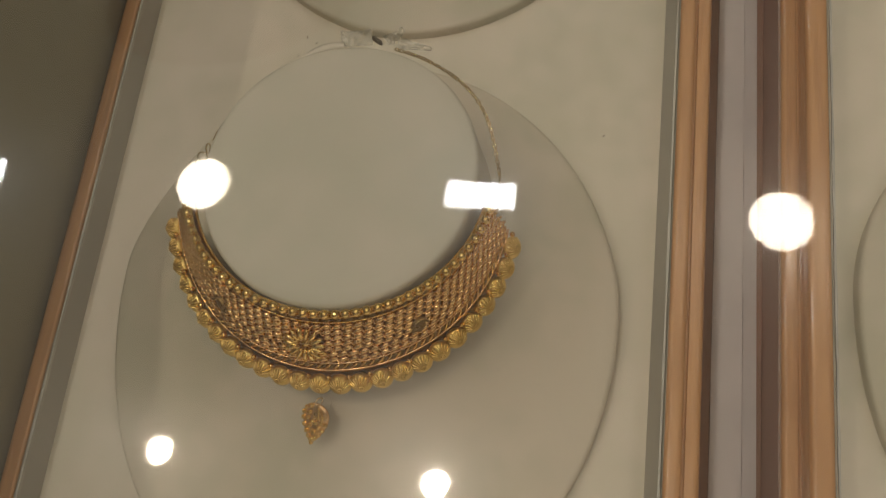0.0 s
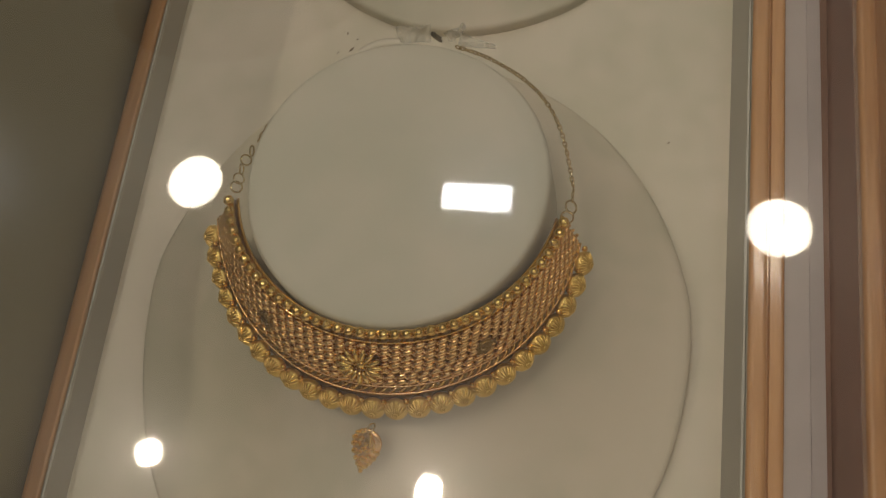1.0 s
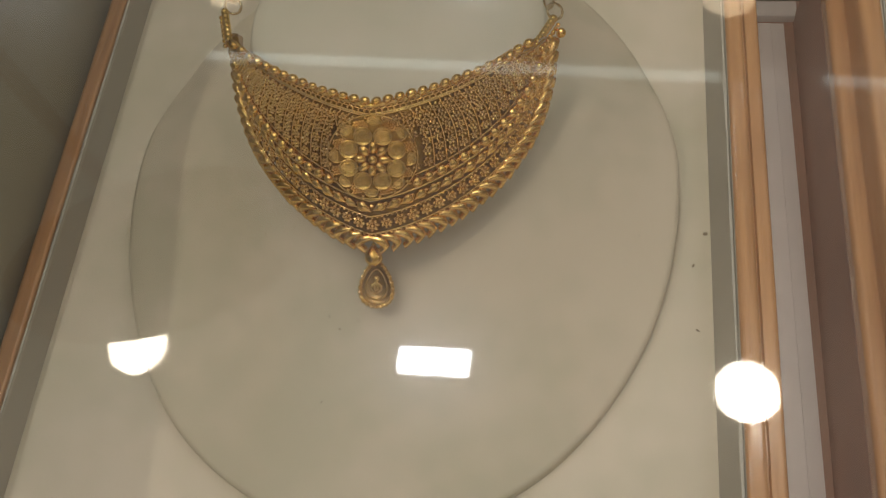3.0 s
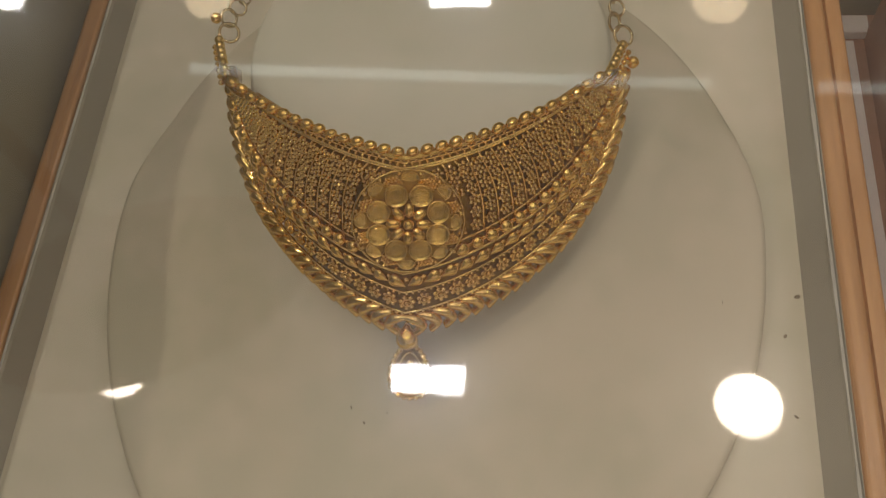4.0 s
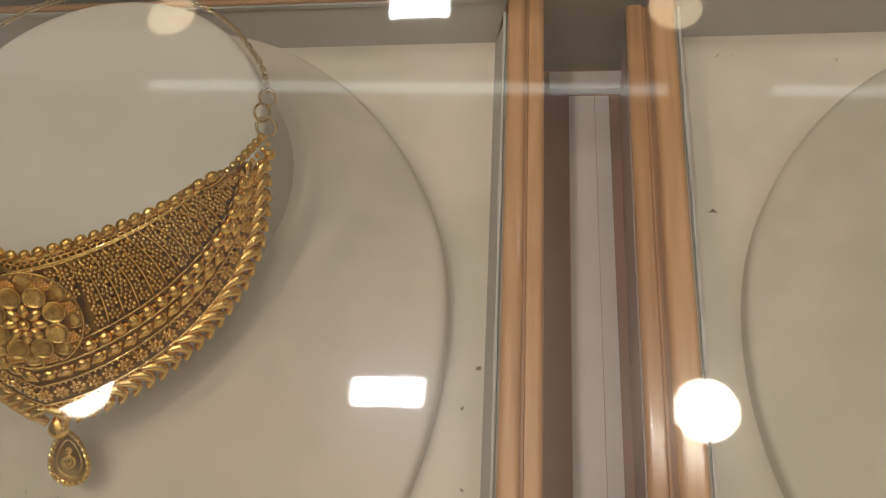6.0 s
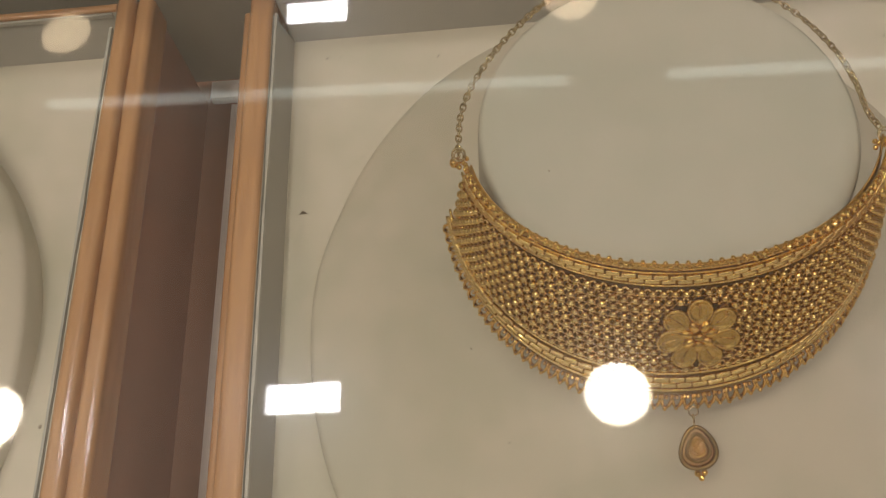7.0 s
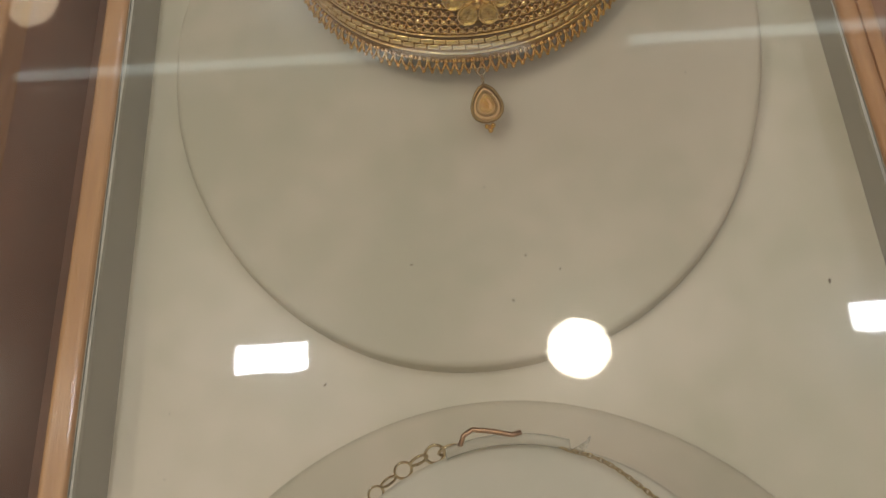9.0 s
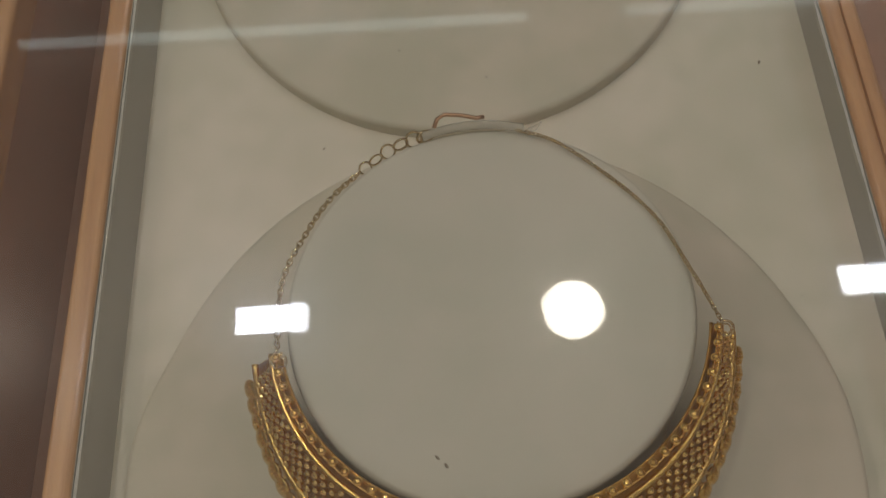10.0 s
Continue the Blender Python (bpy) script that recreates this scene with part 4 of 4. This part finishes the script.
    # at each end: a line of beads, a ball, open rings and the fine chain round the neck
    for line, ball, rings, chain in ENDS:
        a, b = Vector(line[0]), Vector(line[1])
        for i in range(7):
            p = a.lerp(b, i / 6)
            c.loose("bead", "bright_bead", Matrix.Translation(p), 0.00140)
            c.loose("grain", "bead", Matrix.Translation(p + Vector((0.0016 if a.x > 0 else -0.0016, -0.0012, -0.0016))), 0.0008)
        c.loose("ball", "bead", Matrix.Translation(ball), 0.0017)
        for i, p in enumerate(rings):
            c.loose("jump_ring", "jump_ring", Matrix.Translation(p) @ Matrix.Rotation(0.5 + 0.5 * (i % 2), 4, "Y") @ Matrix.Rotation(0.3, 4, "X"), 0.0028 - 0.0002 * i)
        c.chain(chain, 0.0012)
    return t


medallion_necklace()


# ---- necklaces of knotted mesh ----
def mesh_necklace(base, inner, outer, zi, zo, label, seen_whole, taper=0.35):
    t = thing("choker_necklace", label, "necklace", "gold choker necklaces", at=base)
    c = Collar(t, base, inner, outer, zi, zo, 0.0015, taper)
    c.sheet(0.06, 0.925, -0.0013, 0.0005, GOLD_SHADED, "backing", n=90)
    flower = (lambda s, w: math.hypot((s - 0.025) / 0.108, (w - 0.475) / 0.195) < 1.0) if seen_whole else (lambda s, w: False)
    if seen_whole:
        c.row("picot", 0.038, 0.0026, (0.0012, 0.0009, 0.0013), 0.0002, jitter=0.06)
        c.row("facet_bead", 0.062, 0.0021, 0.00075, 0.0004, jitter=0.2, name="grain")
        c.sheet(0.058, 0.095, 0.0, 0.0006, GOLD_MATT, "satin_band", k=2)
        c.strand(0.098, 0.0003, 0.0002, GOLD)
        for k, w in enumerate((0.120, 0.145)):
            c.row("polished_bar", w, 0.0037, (0.0017, 0.0016, 0.0018), 0.0006, 0.05, s0=-0.97, s1=0.97, jitter=0.04, phase=0.5 * k)
        c.strand(0.175, 0.00035, 0.0003, GOLD_BRIGHT)
        rows = 10
        for i in range(rows):
            w = 0.225 + 0.485 * i / (rows - 1)
            top = 0.975 - 0.03 * (i / rows)
            c.row("mesh_knot", w, 0.0026, (0.0020, 0.0018, 0.0021), 0.0004, s0=-top, s1=top, skip=flower, jitter=0.06, phase=0.5 * (i % 2))
        c.strand(0.747, 0.0004, 0.0004, GOLD_BRIGHT)
        for k, w in enumerate((0.780, 0.815)):
            c.row("polished_bar", w, 0.0038, (0.0018, 0.0020, 0.0020), 0.0008, 0.06, s0=-0.985, s1=0.985, jitter=0.04, phase=0.5 * k)
        c.strand(0.855, 0.0005, 0.0006, GOLD_BRIGHT)
        c.row("fringe_point", 0.930, 0.0027, (0.0021, 0.0029, 0.0026), 0.0004, s0=-0.99, s1=0.99, jitter=0.08)
        # flower
        fm = c.facing(0.025, 0.475, 0.0012)
        bm = bmesh.new()
        blob(bm, 0, 0, 0.0017, 0.0011, 0.0011, 0.0011, 0, 10, 6)
        blob(bm, 0, 0, 0.0002, 0.0060, 0.0056, 0.0008, 0, 18, 6)
        c.sub = (c.own("flower", bm, GOLD_MATT, 0.025, 0.475, 0.0012), fm)
        for i in range(7):
            a = radians(88 - 360 * i / 7)
            c.loose("petal", "broad_petal", fm @ Matrix.Translation((0.0070 * math.cos(a), 0.0068 * math.sin(a), 0.0004)) @ Matrix.Rotation(a, 4, "Z"), (0.0034, 0.0032, 0.0030))
            c.loose("inner_petal", "bead", fm @ Matrix.Translation((0.0030 * math.cos(a + 0.45), 0.0029 * math.sin(a + 0.45), 0.0014)) @ Matrix.Rotation(a + 0.45, 4, "Z"), (0.0017, 0.0012, 0.0009))
        c.sub = None
        # pendant
        pm = Matrix.Translation((0.3057, 0.1340, 0.9300)) @ Matrix.Rotation(radians(6), 4, "Z") @ Matrix.Rotation(radians(30), 4, "X")
        tear = lambda k, z, n=30: [Vector((k * 0.0046 * math.sin(a) * (1 - 0.30 * math.cos(a)), k * 0.0057 * math.cos(a), z)) for a in [2 * math.pi * i / n for i in range(n)]]
        bm = bmesh.new()
        loft(bm, [tear(0.95, -0.0006), tear(0.97, 0.0), tear(0.8, 0.0002)], cap0=True, cap1=True)
        ob = c.hang(part("pendant", bm, GOLD_ROSE))
        ob.matrix_basis = pm
        c.sub = (ob, pm)
        for k, r, metal in ((0.96, 0.0006, GOLD_OLIVE), (0.62, 0.0005, GOLD_OLIVE), (0.40, 0.0003, GOLD_BRIGHT)):
            bm = bmesh.new()
            q = tear(k, 0.0005)
            wire(bm, q + [q[0]], r)
            ob = c.hang(part("pendant_rim", bm, metal))
            ob.matrix_basis = pm
        for i in range(7):
            c.loose("grain", "bead", pm @ Matrix.Translation((0.0008 * math.cos(i * 2.4) * (i % 3), -0.0012 + 0.0005 * i, 0.0006)), 0.0006)
        for x, y in ((-0.0009, -0.0068), (0.0009, -0.0068), (0, -0.0081)):
            c.loose("pendant_grain", "bead", pm @ Matrix.Translation((x, y, 0.0)), 0.00085)
        c.sub = None
        c.loose("bail", "jump_ring", pm @ Matrix.Translation((0, 0.0073, 0.0006)) @ Matrix.Rotation(1.3, 4, "Y"), 0.0014)
        c.loose("bail", "jump_ring", pm @ Matrix.Translation((0, 0.0097, 0.0016)), 0.0012)
    else:
        c.row("bead", 0.03, 0.0036, 0.0012, 0.0008, jitter=0.06, name="round_bead")
        c.strand(0.10, 0.0003, 0.0001, GOLD)
        c.strand(0.20, 0.00075, 0.0002, GOLD_MATT)
        for i in range(6):
            w = 0.27 + 0.34 * i / 5
            c.row("facet_bead", w, 0.0029, 0.00095, 0.0002, s0=-0.97, s1=0.97, jitter=0.12, phase=0.5 * (i % 2))
        c.strand(0.665, 0.0009, 0.0003, GOLD_MATT, "polished_band")
        c.strand(0.720, 0.0004, 0.0001, GOLD)
        c.row("facet_bead", 0.76, 0.0030, 0.0006, 0.0001, s0=-0.97, s1=0.97, jitter=0.1, name="grain")
        c.row("scallop", 0.905, 0.0042, (0.0028, 0.0034, 0.0026), 0.0002, s0=-0.97, s1=0.97, jitter=0.05)
    return c


c3 = mesh_necklace((0.303, 0.175, 0.908), arc(0.3040, 0.2052, 0.0524, 0.0362, 81), arc(0.3025, 0.2030, 0.0582, 0.0596, 82), 0.9700, 0.9325, "gold choker of knotted mesh with a raised flower and drop", True)
for x, y, z in ((0.2500, 0.2045, 0.9655), (0.3572, 0.2022, 0.9640)):
    c3.loose("end_ring", "jump_ring", Matrix.Translation((x, y, z)) @ Matrix.Rotation(0.5, 4, "X"), 0.0017)
    c3.loose("end_ring", "jump_ring", Matrix.Translation((x, y, z - 0.0006)) @ Matrix.Rotation(0.5, 4, "X"), 0.0012)
for x, y in ((0.2488, 0.2040), (0.3572, 0.2008)):
    c3.loose("ball", "bead", Matrix.Translation((x, y, 0.9625)), 0.0015)
    for i in range(5):
        c3.loose("grain", "bead", Matrix.Translation((x + (0.0022 if x < 0.3 else -0.0022) + 0.0010 * math.cos(2.4 * i), y - 0.0006 * i, 0.9640)), 0.0007)
c3.chain([(0.2500, 0.2050, 0.964), (0.2500, 0.2100, 0.963), (0.2512, 0.2200, 0.962), (0.2555, 0.2305, 0.962), (0.2650, 0.2440, 0.962), (0.2790, 0.2570, 0.962), (0.2950, 0.2640, 0.962)], 0.0012)
c3.chain([(0.3565, 0.2040, 0.964), (0.3550, 0.2100, 0.963), (0.3545, 0.2200, 0.962), (0.3515, 0.2310, 0.962), (0.3440, 0.2440, 0.962), (0.3320, 0.2560, 0.962), (0.3150, 0.2640, 0.962)], 0.0012)

c4 = mesh_necklace((0.303, -0.07, 0.908), arc(0.3050, -0.0300, 0.0522, 0.0480, 82), arc(0.3034, -0.0380, 0.0615, 0.0600, 91), 0.9640, 0.9350, "gold choker of bead mesh with polished bands and scalloped edge", False, 0.55)
for x, y, z in ((0.2532, -0.0390, 0.9630), (0.3592, -0.0385, 0.9630)):
    c4.loose("end_ring", "jump_ring", Matrix.Translation((x, y, z)) @ Matrix.Rotation(0.5, 4, "X"), 0.0018)
    c4.loose("end_ring", "jump_ring", Matrix.Translation((x, y, z - 0.0006)) @ Matrix.Rotation(0.5, 4, "X"), 0.0013)
c4.chain([(0.2525, -0.0370, 0.963), (0.2530, -0.0170, 0.961), (0.2590, -0.0030, 0.960), (0.2650, 0.0060, 0.960), (0.2725, 0.0130, 0.960)], 0.0010)
c4.chain([(0.3586, -0.0368, 0.963), (0.3538, -0.0225, 0.962), (0.3455, -0.0045, 0.962), (0.3268, 0.0152, 0.962), (0.3150, 0.0208, 0.9625)], 0.0008)
for i, (x, y) in enumerate(((0.2742, 0.0142), (0.2770, 0.0166), (0.2803, 0.0188), (0.2838, 0.0208), (0.2874, 0.0219), (0.2905, 0.0226))):
    c4.loose("jump_ring", "jump_ring", Matrix.Translation((x, y, 0.9600)) @ Matrix.Rotation(0.6 - 0.06 * i, 4, "Z") @ Matrix.Rotation(0.75 + 0.7 * (i % 2), 4, "X"), 0.0017 + 0.00012 * i)
bm = bmesh.new()
wire(bm, [Vector(p) for p in ((0.2932, 0.0222, 0.9645), (0.2942, 0.0242, 0.9655), (0.2962, 0.0252, 0.9660), (0.3006, 0.0245, 0.9660), (0.3046, 0.0236, 0.9655), (0.3066, 0.0242, 0.9650))], 0.0006)
c4.hang(part("hook", bm, GOLD_COPPER))

# ---- small things ----
def bust_top(x, y, cx, cy, r):
    d = max(0.0, math.hypot(x - cx, y - cy) - r - 0.0015)
    return FLOOR_Z + 0.0057 + 0.026 * math.exp(-((d / 0.042) ** 2))


SPECK = material("dark_speck", (0.26, 0.21, 0.15), 0.8, scale=900, vary=0.4)
CHIP = material("brown_chip", (0.30, 0.23, 0.15), 0.7, scale=900, vary=0.4)


def crumbs(name, spots, mat, label, level):
    bm = bmesh.new()
    for x, y, r in spots:
        z = level(x, y)
        m = Matrix.Translation((x, y, z + 0.0002)) @ Matrix.Rotation(random.uniform(0, 6), 4, "Z") @ Matrix.Diagonal((r * random.uniform(0.9, 1.7) * MM, r * random.uniform(0.4, 0.8) * MM, 0.35 * r * MM, 1))
        v = bmesh.ops.create_icosphere(bm, subdivisions=1, radius=1.0, matrix=m)["verts"]
        for q in v:
            q.co += Vector((random.uniform(-1, 1), random.uniform(-1, 1), 0)) * 0.2 * r * MM
    return tagged(part(name, bm, mat, smooth=False), label, "crumbs", kind="stuff")


flat = lambda x, y: FLOOR_Z
crumbs("crumbs", [(-0.042, 0.047, 1.2), (-0.037, 0.042, 0.8), (-0.045, 0.055, 0.8), (-0.048, 0.045, 0.6), (-0.040, 0.052, 0.6), (-0.031, 0.038, 0.5), (-0.037, 0.036, 0.9), (0.1175, 0.171, 1.1), (0.113, 0.158, 0.7), (0.114, 0.133, 0.6), (0.096, 0.009, 0.7), (0.112, -0.025, 0.4)], CHIP, "dark crumbs on the cream tray lining", flat)
crumbs("crumbs", [(0.200, 0.291, 0.6), (0.205, 0.291, 0.5), (0.241, 0.288, 0.6), (0.397, 0.281, 0.6), (0.410, 0.169, 0.4), (0.4045, 0.080, 0.9), (0.251, 0.059, 0.6), (0.204, 0.034, 0.4), (0.354, 0.044, 0.4)], CHIP, "dark crumbs on the cream tray lining", flat)
crumbs("crumbs", [(-0.014, 0.097, 0.5), (-0.014, 0.126, 0.5), (0.008, 0.127, 0.4), (-0.027, 0.141, 0.4), (0.065, 0.188, 0.4), (0.051, 0.138, 0.4), (0.068, 0.184, 0.5), (-0.032, 0.164, 0.7), (-0.010, 0.122, 0.6)], SPECK, "tiny dark specks on a bust plate", lambda x, y: bust_top(x, y, 0.0048, 0.219, 0.049))
crumbs("crumbs", [(0.370, 0.150, 0.7), (0.279, 0.093, 0.5), (0.324, 0.088, 0.4), (0.314, 0.093, 0.5), (0.249, 0.166, 0.5), (0.309, 0.079, 0.5), (0.303, 0.115, 0.4)], SPECK, "tiny dark specks on a bust plate", lambda x, y: bust_top(x, y, 0.304, 0.212, 0.047))
crumbs("crumbs", [(0.284, 0.208, 0.45), (0.273, 0.200, 0.35)], CHIP, "small dark scuffs on a neck block", lambda x, y: 0.9613)
crumbs("crumbs", [(0.290, -0.064, 0.6), (0.292, -0.066, 0.6)], SPECK, "small dark specks on a neck block", lambda x, y: 0.9611)

# fine grime scattered over the linings
for x0, x1 in ((-0.118, 0.115), (0.193, 0.417)):
    crumbs("grime", [(random.uniform(x0, x1), random.uniform(-0.235, 0.295), random.choice((0.12, 0.16, 0.2, 0.28))) for i in range(70)], SPECK, "fine grime scattered over the cream tray lining", flat)
for cx, cy, r in ((0.0028, -0.0405, 0.0520), (0.0057, 0.2200, 0.0524), (0.3045, 0.2120, 0.0494), (0.3042, -0.0270, 0.0503)):
    spots = []
    while len(spots) < 40:
        x, y = random.uniform(cx - 0.09, cx + 0.09), random.uniform(cy - 0.14, cy - 0.02)
        if math.hypot(x - cx, (y - cy + 0.034) * 0.8) < 0.090 and math.hypot(x - cx, y - cy) > r + 0.012:
            spots.append((x, y, random.choice((0.12, 0.16, 0.2, 0.3))))
    crumbs("grime", spots, SPECK, "fine grime scattered over a bust plate", lambda x, y: bust_top(x, y, cx, cy, r))

# lifted flap of lining by the left rail of the second tray
flap = thing("lining_chip", "small torn chip of cream lining curling up", "chip", at=(0.1935, 0.2262, FLOOR_Z))
bm = bmesh.new()
loft(bm, [[Vector((-0.0017 + 0.0034 * i / 8, 0.0003 * math.sin(0.4 * i) + 0.0005 * q * (1 - abs(i - 4) / 5), 0.0002 + 0.0010 * q * (1 - abs(i - 4) / 5) ** 2)) for i in range(9)] for q in (0, 0.5, 1, 1.3)], close=False)
for v in list(bm.verts):
    v.co.z = max(v.co.z, 0.0002)
part("chip", bm, CHIP, flap)


def film(name, label, base, size, bend, turn, mat, crumple=0.0006, tip=0.0):
    """A curled scrap of film or paper; crumple: the height of its creases, tip: how far one end narrows."""
    t = thing(name, label, "scrap", at=base)
    bm = bmesh.new()
    w, h = size
    rows = []
    for j in range(9):
        row = []
        for i in range(19):
            u, v = i / 18, j / 8
            crease = abs(noise.noise(Vector((u * 4.3, v * 3.1, base[0] * 90)))) * 2 - 0.6
            edge = 0.10 * noise.noise(Vector((u * 5, v * 5, base[0] * 50)))
            row.append(Vector((w * (u - 0.5 + edge * 0.5), h * (v - 0.5 + edge) * (1 - tip * u), bend * math.sin(math.pi * u) + crumple * crease)))
        rows.append(row)
    loft(bm, rows, close=False)
    ob = part("sheet", bm, mat, t)
    ob.matrix_basis = turn
    return t


def clear_film():
    m, nt, g, out = see_through("clear_film")
    p = nt.nodes.new("ShaderNodeBsdfPrincipled")
    p.inputs["Base Color"].default_value, p.inputs["Roughness"].default_value = (0.58, 0.53, 0.44, 1), 0.10
    mix = nt.nodes.new("ShaderNodeMixShader")
    mix.inputs[0].default_value = 0.42
    nt.links.new(g.outputs[0], mix.inputs[1])
    nt.links.new(p.outputs[0], mix.inputs[2])
    nt.links.new(mix.outputs[0], out)
    return m


FILM = clear_film()
PAPER = material("cream_label_paper", (0.64, 0.575, 0.47), 0.6, scale=200, vary=0.1)
tag = thing("price_tag", "narrow cream paper tag rolled up behind the neck block", "price tag", at=(-0.0110, 0.0120, 0.9620))
bm = bmesh.new()
rings = []
for i in range(13):
    u = i / 12 - 0.5
    rings.append([Vector((0.0150 * u, (0.0017 + 0.00012 * k / 16) * math.cos(0.45 * k) - 0.007 * u * u, (0.0015 + 0.00012 * k / 16) * math.sin(0.45 * k))) for k in range(17)])
loft(bm, rings, close=False)
part("roll", bm, PAPER, tag).matrix_basis = Matrix.Rotation(radians(19), 4, "Z")
film("clear_film_scrap", "crumpled scrap of clear film at the clasp", (0.0010, 0.0165, 0.9625), (0.0125, 0.0058), 0.0022, Matrix.Rotation(radians(4), 4, "Z") @ Matrix.Rotation(radians(40), 4, "X"), FILM, 0.0024)
film("clear_film_scrap", "curled scrap of clear film at the clasp", (0.0160, 0.0180, 0.9630), (0.0080, 0.0046), 0.0026, Matrix.Rotation(radians(40), 4, "Z") @ Matrix.Rotation(radians(55), 4, "X"), FILM, 0.0020, 0.6)
film("clear_film_scrap", "folded scrap of clear film beside the chain", (0.0245, 0.0130, 0.9630), (0.0135, 0.0046), 0.0020, Matrix.Rotation(radians(-10), 4, "Z") @ Matrix.Rotation(radians(25), 4, "X"), FILM, 0.0018, 0.7)
film("clear_film_scrap", "small wisp of clear film by the sleeve", (0.3195, 0.0212, 0.9625), (0.0050, 0.0022), 0.0010, Matrix.Rotation(radians(35), 4, "Z") @ Matrix.Rotation(radians(45), 4, "X"), FILM, 0.0010, 0.8)
CLASP_METAL = material("tarnished_metal", (0.20, 0.16, 0.11), 0.3, metal=1.0, scale=400, vary=0.3)
clasp = thing("clasp_hook", "dull dark metal clasp behind the neck block", "clasp", at=(0.0095, 0.0145, 0.9635))
bm = bmesh.new()
wire(bm, [Vector(p) * MM for p in ((-1.6, 2.2, 0), (-1.2, 0.8, 0.6), (-0.3, -0.3, 1.0), (1.0, -1.0, 0.6), (2.4, -1.4, 0))], 0.00055)
part("hook", bm, CLASP_METAL, clasp)
bm = bmesh.new()
wire(bm, [Vector(p) * MM for p in ((-0.6, 2.0, 0.3), (-0.2, 0.7, 0.9), (0.8, 0.1, 1.2), (2.2, -0.5, 0.6))], 0.0004)
part("tongue", bm, CLASP_METAL, clasp)

# clear plastic sleeve over the joined ends of a chain
sleeve = thing("clear_sleeve", "short clear plastic sleeve round a chain behind the neck block", "sleeve", at=(0.3035, 0.0236, 0.9622))
bm = bmesh.new()
rings = []
for i in range(15):
    u = i / 14 - 0.5
    rings.append([Vector((0.0265 * u, 0.0013 * math.cos(2 * math.pi * k / 12) - 0.009 * u * u, 0.0011 * math.sin(2 * math.pi * k / 12))) for k in range(12)])
loft(bm, rings)
part("tube", bm, FILM, sleeve)
for u in (-0.5, 0.5):
    bm = bmesh.new()
    torus(bm, 0.0265 * u, -0.009 * u * u, 0, 0.0013, 0.0002, 14, 6, turn=Matrix.Rotation(math.pi / 2, 4, "Y"))
    part("band", bm, FILM, sleeve)
